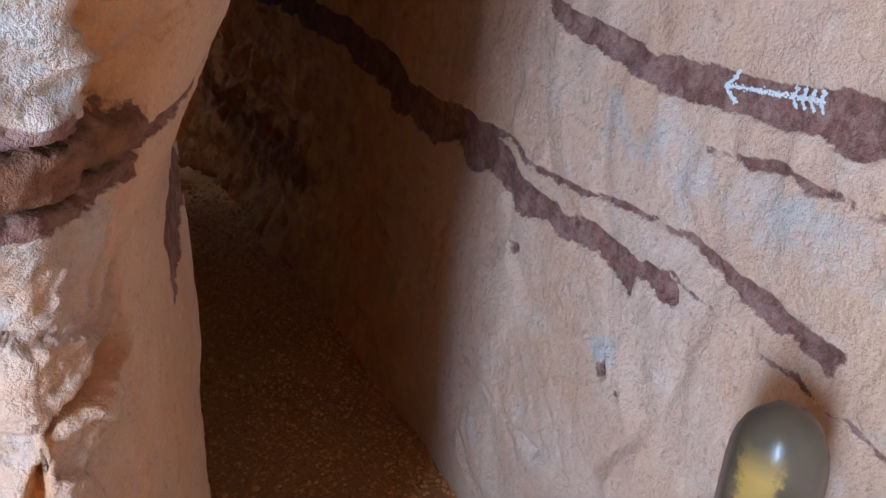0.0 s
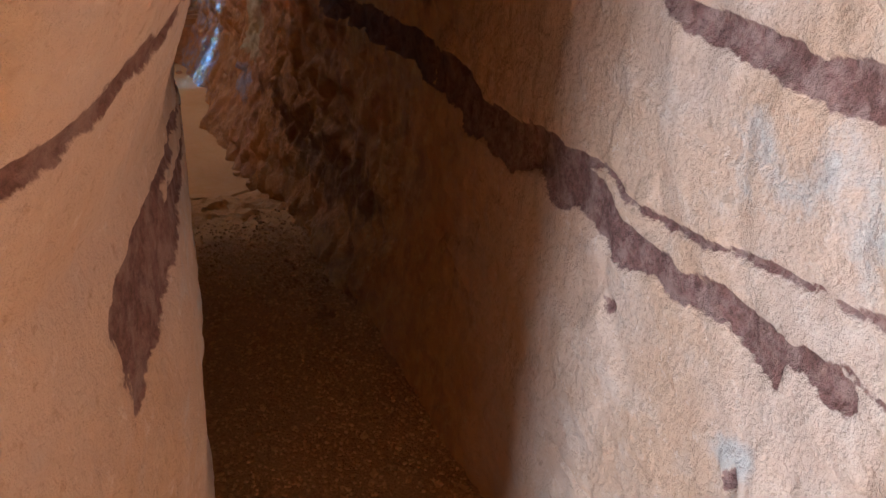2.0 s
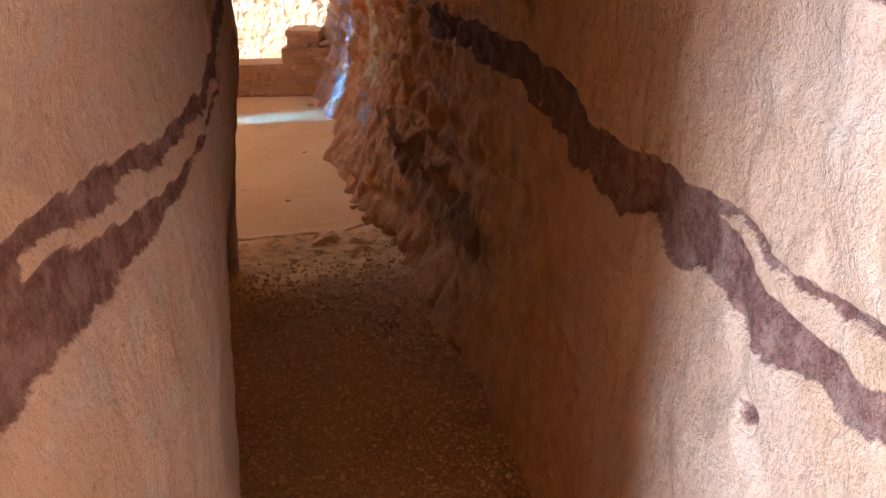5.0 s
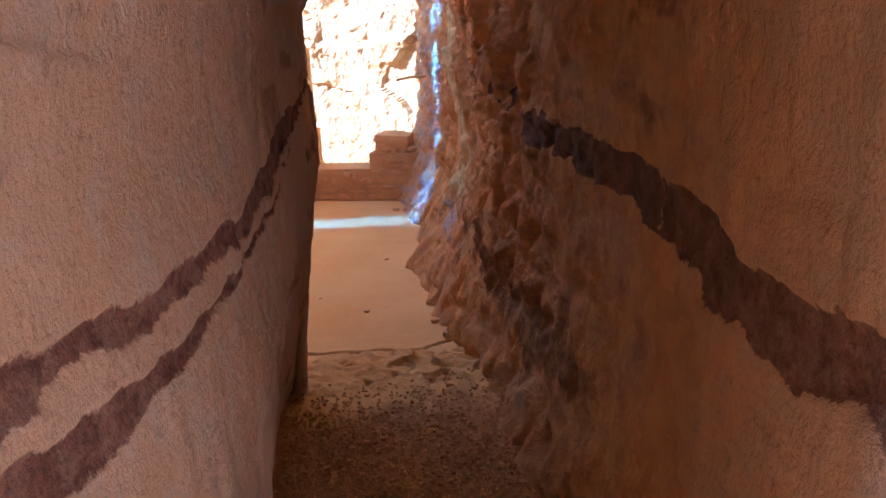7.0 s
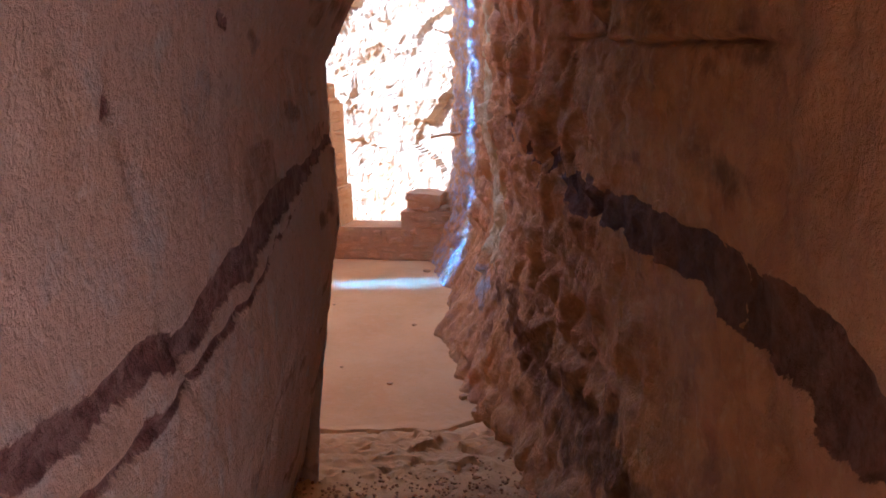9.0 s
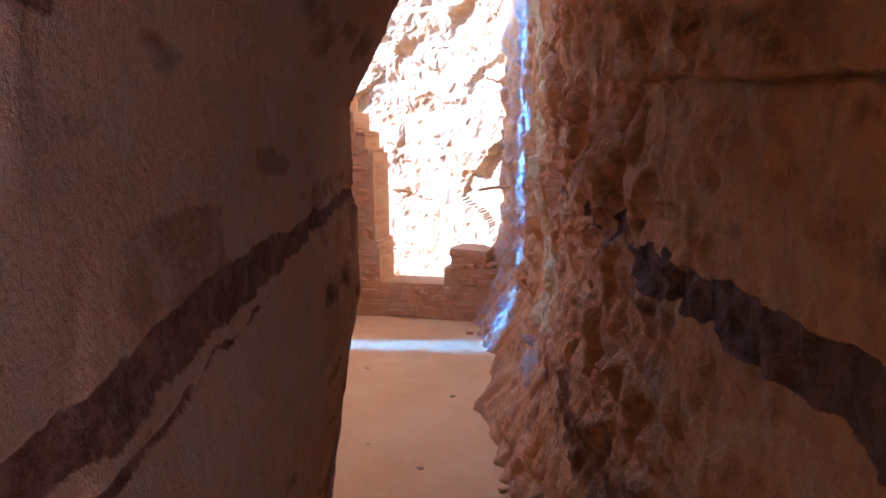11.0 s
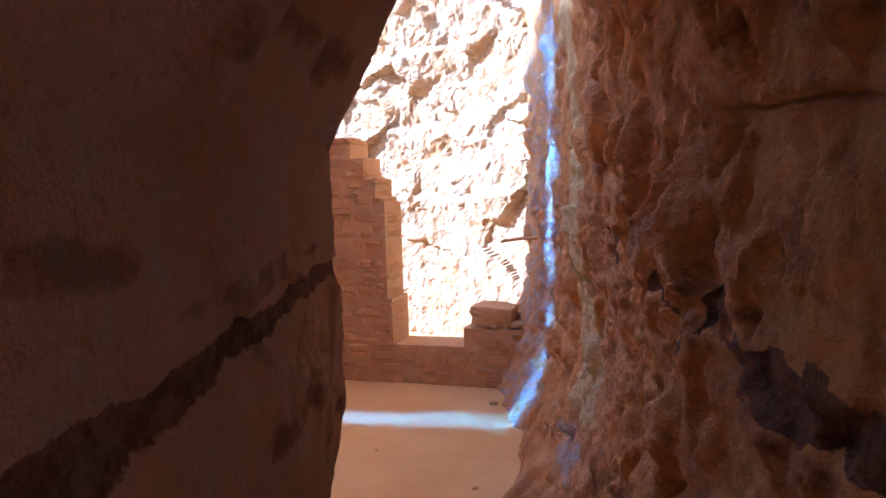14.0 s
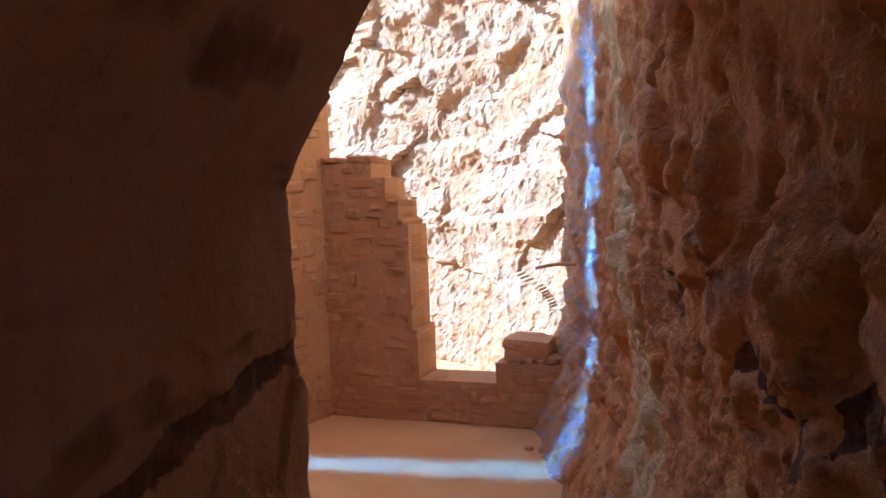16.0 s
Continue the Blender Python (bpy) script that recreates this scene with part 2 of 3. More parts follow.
def bed_field_right(u, z):
    """Signed depth inside the dark iron beds of the right wall, its dark spots and darkened hole, metres."""
    def band(lo, hi, u0, u1):
        mid = 0.5 * (np.interp(u, *lo) + np.interp(u, *hi))
        half = 0.5 * (np.interp(u, *hi) - np.interp(u, *lo))
        ends = np.minimum(u - u0, u1 - u) * 0.35
        return np.minimum(half - np.abs(z - mid), ends)
    main = band(([1.31, 1.36, 1.41, 1.52, 1.66, 1.83, 1.88, 2.15, 2.46, 2.92, 3.33, 3.9, 4.3], [0.983, 0.958, 0.96, 0.912, 0.925, 0.905, 0.944, 0.928, 0.954, 0.94, 0.979, 1.06, 1.12]),
                ([1.31, 1.45, 1.57, 1.72, 1.82, 2.16, 2.48, 2.945, 3.55, 4.3], [1.038, 1.022, 1.021, 1.014, 1.051, 1.046, 1.047, 1.076, 1.135, 1.17]), 1.28, 4.3)
    thin = band(([0.45, 0.538, 0.579, 0.653, 0.7, 0.77, 0.825, 0.906, 0.959, 1.023, 1.085, 1.17, 1.3], [1.059, 1.049, 1.054, 1.076, 1.084, 1.066, 1.061, 1.041, 1.03, 1.025, 1.034, 1.044, 1.02]),
                ([0.45, 0.5, 0.58, 0.638, 0.69, 0.745, 0.8, 0.86, 0.91, 0.97, 1.04, 1.115, 1.174, 1.233, 1.35], [1.075, 1.083, 1.091, 1.096, 1.096, 1.078, 1.075, 1.067, 1.054, 1.042, 1.044, 1.048, 1.057, 1.052, 1.042]), 0.43, 1.45)
    low = band(([0.64, 0.72, 0.75, 0.8, 0.82, 0.87, 0.95, 1.01, 1.11, 1.21, 1.32, 1.41], [0.958, 0.953, 0.958, 0.938, 0.938, 0.963, 0.955, 0.944, 0.935, 0.953, 0.932, 0.962]),
               ([0.64, 0.68, 0.733, 0.79, 0.85, 0.886, 0.967, 1.025, 1.1, 1.17, 1.265, 1.41], [1.0, 1.018, 1.025, 1.018, 1.0, 1.006, 0.992, 0.995, 1.003, 1.028, 1.041, 1.03]), 0.64, 1.5)
    low = low - 0.022 * np.clip((0.86 - u) / 0.16, 0, 1) * (0.8 + 1.2 * fbm(place(u, 0 * u, z), 0.035, 3, 78))
    seam = band(([0.34, 0.39, 0.47, 0.58, 0.7], [1.005, 1.008, 1.019, 1.016, 1.02]), ([0.34, 0.39, 0.47, 0.58, 0.7], [1.0075, 1.0105, 1.0215, 1.0185, 1.023]), 0.34, 0.7)
    top = band(([0.3, 0.448, 0.524, 0.593, 0.705, 0.808, 0.875, 0.97, 1.02, 1.1], [1.262, 1.268, 1.268, 1.256, 1.247, 1.25, 1.26, 1.255, 1.267, 1.31]),
               ([0.3, 0.471, 0.559, 0.616, 0.724, 0.8, 0.9, 1.0, 1.1], [1.322, 1.321, 1.315, 1.311, 1.297, 1.295, 1.3, 1.304, 1.33]), 0.1, 1.09)
    small = band(([0.446, 0.518, 0.55, 0.608, 0.646, 0.68], [1.220, 1.218, 1.2155, 1.205, 1.201, 1.2]), ([0.448, 0.505, 0.554, 0.613, 0.674], [1.227, 1.228, 1.2295, 1.2195, 1.2085]), 0.40, 0.69)
    main = main - 0.09 * np.clip((u - 2.6) / 0.9, 0, 1) * (0.6 + fbm(place(u, 0 * u, z), 0.11, 3, 77))
    vein = np.full(np.shape(u), 9.0)
    for (a0, b0), (a1, b1) in (((2.22, 1.062), (2.10, 1.035)), ((2.10, 1.035), (2.085, 0.975)), ((2.085, 0.975), (2.12, 0.94)), ((2.24, 1.09), (2.20, 1.04))):
        k = np.clip(((u - a0) * (a1 - a0) + (z - b0) * (b1 - b0)) / ((a1 - a0) ** 2 + (b1 - b0) ** 2), 0, 1)
        vein = np.minimum(vein, np.hypot(u - a0 - k * (a1 - a0), z - b0 - k * (b1 - b0)))
    out = np.minimum(main, (vein - 0.0035) * 1.5)          # a pale veinlet through the dark bed
    # the first patch puts the hole's shade into the colour
    for a, b, ru, rz in ((0.80, 0.806, 0.008, 0.013), (0.748, 0.780, 0.006, 0.005), (1.108, 0.855, 0.014, 0.022)):
        out = np.maximum(out, (1 - np.hypot((u - a) / ru, (z - b) / rz)) * 0.012)
    for f in (thin, low, seam, top, small):
        out = np.maximum(out, f)
    return out


def build_right_wall():
    u = steps((-2.5, 0.3, 0.07), (0.3, 1.5, 0.005), (1.5, 4.6, 0.0095), (4.6, 7.2, 0.02))
    # the unseen part above 3.2 is added to bounce sunlight into the room
    z = steps((-0.15, 0.5, 0.014), (0.5, 1.42, 0.006), (1.42, 1.9, 0.014), (1.9, 3.2, 0.05), (3.2, 6.0, 0.2))
    U, Z = np.meshgrid(u, z)
    n = np.interp(U, [-2.5, -0.6, 0.2, 0.45, 0.65, 0.8, 1.05, 1.3, 1.5, 2.0, 2.3, 2.8, 3.2, 3.7, 4.2, 5.0, 6.0, 6.6, 7.2],
                  [1.15, 0.95, 0.88, 0.905, 0.94, 0.958, 0.978, 0.995, 1.03, 1.10, 1.12, 1.115, 1.105, 1.08, 1.07, 1.10, 1.15, 1.12, 1.1])
    flare = np.interp(U, [1.3, 1.5, 1.7, 2.0, 2.6, 4.0, 5.0, 5.5, 6.0, 6.5], [-0.03, 0.0, 0.06, 0.11, 0.14, 0.15, 0.27, 0.22, 0.20, 0.25])
    n = n - flare * np.clip(1 - np.maximum(Z, 0) / 0.75, 0, 1) ** 1.7
    n = n + 0.04 * np.clip(Z - 1.15, 0, 0.3)
    P = place(U, n, Z)
    rough = np.interp(U, [0.3, 1.4, 2.2, 2.9, 3.3, 7.0], [0.15, 0.2, 0.35, 0.7, 1.0, 1.0])
    rough = np.maximum(rough, np.clip((0.55 - Z) / 0.4, 0, 1) * np.clip((U - 1.9) / 0.8, 0, 1))
    W = P + 0.015 * np.stack([fbm(P, 0.15, 3, 15), fbm(P, 0.15, 3, 16), fbm(P, 0.2, 3, 17)], -1)
    lump, gap = facets(W, (0.16, 0.16, 0.21), 3)
    lump2, gap2 = facets(W, (0.05, 0.05, 0.06), 8)
    lump = (lump + 0.5) * np.clip(gap * 3.5, 0, 1)
    lump2 = (lump2 + 0.5) * np.clip(gap2 * 3.5, 0, 1)
    d = 0.018 * fbm(P, 0.55, 3, 1) * (0.35 + rough) + rough * (0.040 * lump + 0.011 * lump2 + 0.005 * ridged(P, (0.10, 0.10, 0.13), 3, 2) + 0.004 * fbm(P, 0.05, 3, 19))
    d = d + 0.0012 * fbm(P, 0.05, 3, 4) + 0.0018 * fbm(P, (0.14, 0.14, 0.03), 2, 5)
    warp = Z + 0.007 * fbm(P, 0.06, 3, 6) + 0.007 * fbm(P, 0.2, 2, 13)
    bed = bed_field_right(U + 0.012 * fbm(P, 0.05, 2, 7), warp)
    d = d - 0.007 * np.clip((bed + 0.001) / 0.004, 0, 1) * (1 - 0.5 * rough)      # the beds weather back
    crack = np.abs(Z - np.interp(U, [0.84, 1.03, 1.235, 1.4, 1.515, 1.69, 1.8, 2.1], [0.518, 0.507, 0.518, 0.47, 0.446, 0.5, 0.55, 0.60]) - 0.006 * fbm(P, 0.05, 2, 9))
    d = d - 0.012 * np.clip(1 - crack / 0.008, 0, 1) * bump01(U, 0.9, 2.0, 0.1)
    hair = np.abs(Z - np.interp(U, [0.775, 0.861, 0.91, 0.978, 1.056, 1.121], [1.157, 1.168, 1.161, 1.156, 1.178, 1.185]) - 0.004 * fbm(P, 0.03, 2, 10))
    d = d - 0.006 * np.clip(1 - hair / 0.005, 0, 1) * bump01(U, 0.78, 1.12, 0.02)
    shelf = Z - np.interp(U, [1.9, 2.3, 3.1, 3.4], [1.33, 1.345, 1.40, 1.42]) - 0.008 * fbm(P, 0.12, 3, 11)
    d = d + (0.016 * np.clip(shelf / 0.004, 0, 1) - 0.02 * np.clip(1 - np.abs(shelf) / 0.008, 0, 1)) * bump01(U, 2.05, 3.3, 0.2)
    hole = np.hypot((U - 0.80) / 0.010, (Z - 0.806) / 0.015)
    d = d - 0.08 * np.clip((1.3 - hole) * 2.0, 0, 1) + 0.004 * np.exp(-((hole - 1.7) / 0.5) ** 2)
    hole2 = np.hypot((U - 0.748) / 0.022, (Z - 0.792) / 0.017)
    d = d + 0.006 * np.exp(-hole2 ** 2)
    d = d - rough * 0.07 * np.clip(fbm(W, (0.12, 0.12, 0.16), 2, 12) - 0.45, 0, 0.6)
    away = -np.array((N2[0], N2[1], 0.0))
    P = P + d[..., None] * away
    # last two terms: pale rock plus the blue light on foot and jamb, coloured in
    bleach_lit = np.clip(0.95 * np.exp(-(np.hypot((U - 0.80) / 0.045, (Z - 0.83) / 0.032)) ** 2) + 0.60 * bump01(Z, 1.10, 1.25, 0.10) * bump01(U, 0.35, 0.95, 0.2) + 0.30 * bump01(Z, 1.32, 1.6, 0.1) * bump01(U, 0.2, 0.9, 0.2)
                     + 0.8 * bump01(U, 4.4, 4.85, 0.15) * bump01(Z, 0.26, 0.48, 0.1) + 0.55 * bump01(U, 5.7, 7.2, 0.25), 0, 1)
    # deeper orange inwards: the rock's hue plus the room's bounced light, put into colour
    ochre = np.clip((U - 1.2) / 1.0, 0, 1) * 0.95 + 0.35 * np.clip((0.6 - Z) / 0.4, 0, 1) * bump01(U, 1.5, 4.0, 0.3)
    yc = np.interp(Z, [0.5, 0.85, 1.1, 1.4, 1.9], [4.5, 4.6, 4.75, 5.0, 5.2])
    yellow = np.clip(1.25 - np.abs(U - yc) / 0.34, 0, 1) * bump01(Z, 0.5, 2.1, 0.15)
    ob = sheet("wall_right", P, ROCK, back=(0.849 * 2.0, 0.528 * 2.0, 0), bed=bed, bleach_lit=bleach_lit, ochre=np.clip(ochre, 0, 1), yellow=yellow, rag=rough, stain=foot_stain(U, Z))
    build_right_wall.grid = (u, z, P)
    return tagged(ob, "smooth pink sandstone passage wall with dark purple iron beds", "rock wall", kind="structure")


wall_right = build_right_wall()


# ---- the rock mass on the left ----
def smooth_line(points, step, soft):
    """A plan line resampled at even steps and rounded off. Points: rows of x, y and further numbers that go along."""
    q = np.array(points, float)
    s = np.concatenate([[0], np.cumsum(np.hypot(*np.diff(q[:, :2], axis=0).T))])
    t = np.arange(0, s[-1], step)
    out = np.stack([np.interp(t, s, q[:, k]) for k in range(q.shape[1])], -1)
    w = max(1, int(soft / step))
    ker = np.hanning(2 * w + 3)
    ker /= ker.sum()
    pad = np.concatenate([np.repeat(out[:1], w + 1, 0), out, np.repeat(out[-1:], w + 1, 0)])
    return np.stack([np.convolve(pad[:, k], ker, "valid") for k in range(q.shape[1])], -1)


def bed_field_left(u, z):
    def band(lo, hi):
        a, b = np.interp(u, *lo), np.interp(u, *hi)
        return np.minimum(z - a, b - z)
    upper = np.minimum(band(([0.8, 0.9, 1.0, 1.05, 1.2, 1.4, 1.7, 2.1, 2.7, 3.3], [1.09, 1.10, 1.12, 1.148, 1.124, 1.107, 1.085, 1.10, 1.13, 1.14]),
                            ([0.8, 0.9, 1.05, 1.2, 1.4, 1.7, 2.1, 2.7, 3.3], [1.15, 1.162, 1.168, 1.153, 1.129, 1.115, 1.16, 1.165, 1.17])), (u - 0.835) * 0.5)
    lower = np.minimum(band(([0.8, 0.9, 1.02, 1.15, 1.3, 1.5, 1.8, 2.1, 2.6, 3.3], [1.02, 1.05, 1.072, 1.06, 1.055, 1.055, 1.060, 1.075, 1.11, 1.12]),
                            ([0.8, 0.97, 1.0, 1.02, 1.13, 1.25, 1.4, 1.6, 1.8, 2.6, 3.3], [1.14, 1.15, 1.14, 1.133, 1.12, 1.09, 1.073, 1.066, 1.070, 1.105, 1.11])), (u - 0.83) * 0.5)
    front = np.minimum(band(([-2, 0.5, 0.62, 0.75, 0.9], [1.268, 1.27, 1.285, 1.315, 1.35]), ([-2, 0.5, 0.62, 0.75, 0.9], [1.31, 1.315, 1.303, 1.332, 1.365])), (0.92 - u) * 0.3)
    out = np.maximum(np.maximum(upper, lower), front)
    for a, b, ru, rz in ((1.573, 1.287, 0.014, 0.010), (1.85, 1.36, 0.02, 0.008)):
        out = np.maximum(out, (1 - np.hypot((u - a) / ru, (z - b) / rz)) * 0.010)
    return out


def build_left_mass():
    def un(u, n):
        return D2[0] * u + N2[0] * n, D2[1] * u + N2[1] * n
    line = [(-4.6, 0.1, 0.0, 0, 0, 0), (-1.4, 0.42, 0.1, 0, 0, 0), (-0.45, 0.55, 0.2, 0, 1, 0.2)]
    for u, n, over, tuck in ((0.56, 0.215, 0.3, 0.0), (0.70, 0.30, 0.45, 0.0), (0.85, 0.35, 0.45, 0.0), (1.04, 0.405, 0.35, 0.02), (1.4, 0.44, 0.2, 0.05), (1.8, 0.46, 0.14, 0.10),
                             (2.2, 0.456, 0.3, 0.20), (2.8, 0.453, 0.5, 0.20), (3.2, 0.446, 0.55, 0.20), (3.43, 0.440, 0.55, 0.18), (3.48, 0.35, 0.5, 0.1), (3.49, 0.2, 0.4, 0.1)):
        line.append((*un(u, n), over, tuck, 1, u))
    line += [(-2.6, 3.3, 0.1, 0, 0, 3.4), (-4.3, 4.45, 0.0, 0, 0, 3.5), (-5.6, 3.9, 0, 0, 0, 3.6)]
    q = smooth_line(line, 0.0026, 0.06)
    fine = (q[:, 4] > 0.02)
    k = np.arange(len(q))
    keep = (fine & (k % 3 == 0)) | (k % 24 == 0) | ((q[:, 0] > -0.22) & (q[:, 0] < 0.1) & (q[:, 1] < 0.72))
    q = q[keep]
    z = steps((-0.15, 0.6, 0.02), (0.6, 1.04, 0.0065), (1.04, 1.44, 0.0032), (1.44, 1.9, 0.02), (1.9, 3.0, 0.08))
    tang = np.gradient(q[:, :2], axis=0)
    tang /= np.linalg.norm(tang, axis=1, keepdims=True)
    out2 = np.stack([tang[:, 1], -tang[:, 0]], -1)              # to the passage
    Z = np.broadcast_to(z[:, None], (len(z), len(q)))
    over, tuck, U = (np.broadcast_to(q[:, k], Z.shape) for k in (2, 3, 5))
    shift = over * np.clip(Z - np.interp(U, [1.0, 1.8, 2.4], [1.2, 1.25, 1.365]), 0, 0.45) - tuck * np.clip(1 - Z / 0.9, 0, 1)
    P = np.stack([q[:, 0] + out2[:, 0] * shift, q[:, 1] + out2[:, 1] * shift, Z], -1)
    Ureal = P[..., 0] * D2[0] + P[..., 1] * D2[1]
    rough = np.interp(Ureal, [0.45, 0.58, 0.66, 2.0, 3.0], [0.35, 0.3, 0.06, 0.08, 0.18])
    lump, _ = facets(P, (0.2, 0.2, 0.26), 21)
    lump2, _ = facets(P, (0.07, 0.07, 0.08), 28)
    lump3, _ = facets(P, (0.12, 0.12, 0.17), 29)
    d = 0.02 * fbm(P, 0.5, 3, 31) * (0.4 + rough) + rough * (0.05 * lump + 0.012 * lump2 + 0.006 * fbm(P, 0.03, 3, 33)) + np.clip((0.66 - Ureal) / 0.06, 0, 1) * (0.012 * lump3 + 0.006 * fbm(P, 0.05, 4, 39)) + 0.0022 * fbm(P, 0.05, 3, 34) + 0.004 * fbm(P, (0.05, 0.05, 0.16), 2, 35) * bump01(Z, 0.3, 1.06, 0.1)
    # the broken front: plates that stand proud of a hollow, cut off along slanting breaks
    S = (P[..., 0] + 0.45) * 0.9934 + (P[..., 1] - 0.55) * 0.115
    T = (P[..., 1] - 0.55) * 0.9934 - (P[..., 0] + 0.45) * 0.115
    on_front = np.clip((0.43 - S) / 0.03, 0, 1) * np.clip((0.13 - T) / 0.04, 0, 1) * np.clip((Z - 0.75) / 0.1, 0, 1)
    Sw, Zw = S + 0.004 * fbm(P, 0.03, 4, 94), Z + 0.004 * fbm(P, 0.03, 4, 95)

    def inside_of(*edges):
        return np.minimum.reduce([a * Sw + b * Zw - c for a, b, c in edges])
    plate = inside_of((-0.925, 0.379, 0.111), (0, -1, -1.285))
    upper = inside_of((-0.985, 0.17, -0.158), (0, 1, 1.325))
    block = inside_of((0.457, -0.889, -0.832), (1, 0, 0.318))
    chip = inside_of((0.9, 0.3, 0.71), (-0.95, -0.2, -0.632), (0, 1, 1.135), (0.3, -0.95, -1.025))
    slab = inside_of((0, 1, 1.265), (0, -1, -1.345), (-0.9, -0.4, -0.89))
    crumb, crumb_gap = facets(P + 0.01 * fbm(P, 0.05, 2, 97)[..., None], (0.030, 0.030, 0.022), 98)
    grains, _ = facets(P, 0.009, 99)
    front_d = -0.03 + 0.030 * np.clip(slab / 0.01, 0, 1) * (plate < 0) * (upper < 0) + 0.0022 * crumb * np.clip(0.3 + 4 * crumb_gap, 0, 1) + 0.0016 * grains + 0.034 * np.clip(plate / 0.005, 0, 1) + 0.035 * np.clip(upper / 0.008, 0, 1) + 0.036 * (plate < 0.004) * np.clip(block / 0.005, 0, 1) + 0.014 * np.clip(chip / 0.006, 0, 1)
    front_d = front_d + 0.9 * np.clip(plate, 0, 0.08) * (Z - 1.18) + 0.002 * ridged(P, (0.03, 0.03, 0.02), 3, 96)
    d = d + on_front * front_d
    pale_plate = np.clip(np.maximum(np.maximum(plate, upper), block) / 0.01, 0, 1) * on_front
    bed = bed_field_left(Ureal + 0.012 * fbm(P, 0.06, 2, 37), Z + 0.007 * fbm(P, 0.07, 3, 36))
    bed = np.where(on_front > 0.4, np.minimum(slab, 0.02), bed)
    d = d - 0.004 * np.clip((bed + 0.001) / 0.004, 0, 1)
    o3 = np.stack([out2[:, 0], out2[:, 1], 0 * out2[:, 0]], -1)
    P = P + d[..., None] * o3[None]
    bleach_lit = 0.5 * bump01(Ureal, 0.2, 0.63, 0.1) * bump01(Z, 1.15, 1.5, 0.2) + 0.42 * bump01(Ureal, 0.95, 3.0, 0.3) * bump01(Z, 0.55, 1.45, 0.25)
    bleach_lit = bleach_lit + 0.25 * pale_plate
    # orange in hollow and on passage side: shade and bounced light in the colour
    ochre = 0.8 * on_front * (1 - pale_plate) + np.clip((Ureal - 0.5) / 0.2, 0, 1) * np.clip((1.25 - Ureal) / 0.5, 0, 1) * 0.3 + np.clip((Ureal - 2.4) / 0.8, 0, 1) * 0.4
    r, c = P.shape[:2]
    ob = sheet("wall_left", P, ROCK, bed=bed, bleach_lit=bleach_lit, ochre=ochre, yellow=np.zeros((r, c)), rag=np.clip(1.2 * rough, 0, 1),
               stain=np.clip(1.6 * fbm(P + 0.5 * Z[..., None], (0.3, 0.3, 0.14), 4, 101) - 0.35, 0, 0.6) * np.clip((Ureal - 1.35) / 0.7, 0, 1))
    return tagged(ob, "rounded pink sandstone wall with purple bands and a broken front", "rock wall", kind="structure")


wall_left = build_left_mass()


# ---- the rock roof of the passage ----
def build_ceiling():
    a = steps((0, 1, 0.02))
    u = steps((0.55, 3.2, 0.03), (3.2, 3.3, 0.02))
    A, U = np.meshgrid(a, u)
    n = 0.2 + 1.25 * A
    end = 3.2 + np.clip((n - 0.46) / 0.55, -0.2, 1.3) * 1.0
    U2 = 0.55 + (U - 0.55) / (3.3 - 0.55) * (end - 0.55)
    Zc = 1.60 + 0.14 * np.clip((U2 - 2.4) / 1.8, 0, 1) + 0.10 * np.exp(-((n - 0.8) / 0.2) ** 2) + 0.25 * np.clip((0.9 - U2) / 0.35, 0, 1) ** 2
    P = place(U2, n, Zc)
    lump, _ = facets(P, (0.25, 0.25, 0.12), 41)
    P[..., 2] += 0.035 * lump + 0.02 * fbm(P, 0.25, 3, 42)
    r, c = P.shape[:2]
    ob = sheet("ceiling", P[:, ::-1], ROCK, back=(0, 0, 1.3), bed=np.full((r, c), -0.1), bleach_lit=np.zeros((r, c)), ochre=np.full((r, c), 0.4), yellow=np.zeros((r, c)))
    return tagged(ob, "low dark sandstone roof over the passage", "rock roof", kind="structure")


ceiling = build_ceiling()


# ---- ground ----
def crack_line(n):
    return np.interp(n, [-1, 0.28, 0.45, 0.6, 0.78, 0.84, 0.95], [3.95, 3.90, 3.84, 3.82, 3.78, 3.87, 4.0]) + 0.012 * np.sin(n * 33.0)


def ground_height(u, n):
    h = np.interp(u, [-900, 0.5, 3.2, 3.5, 3.88, 3.95, 900], [0.1, 0.1, 0.1, 0.085, 0.012, 0.0, 0.0])
    return h


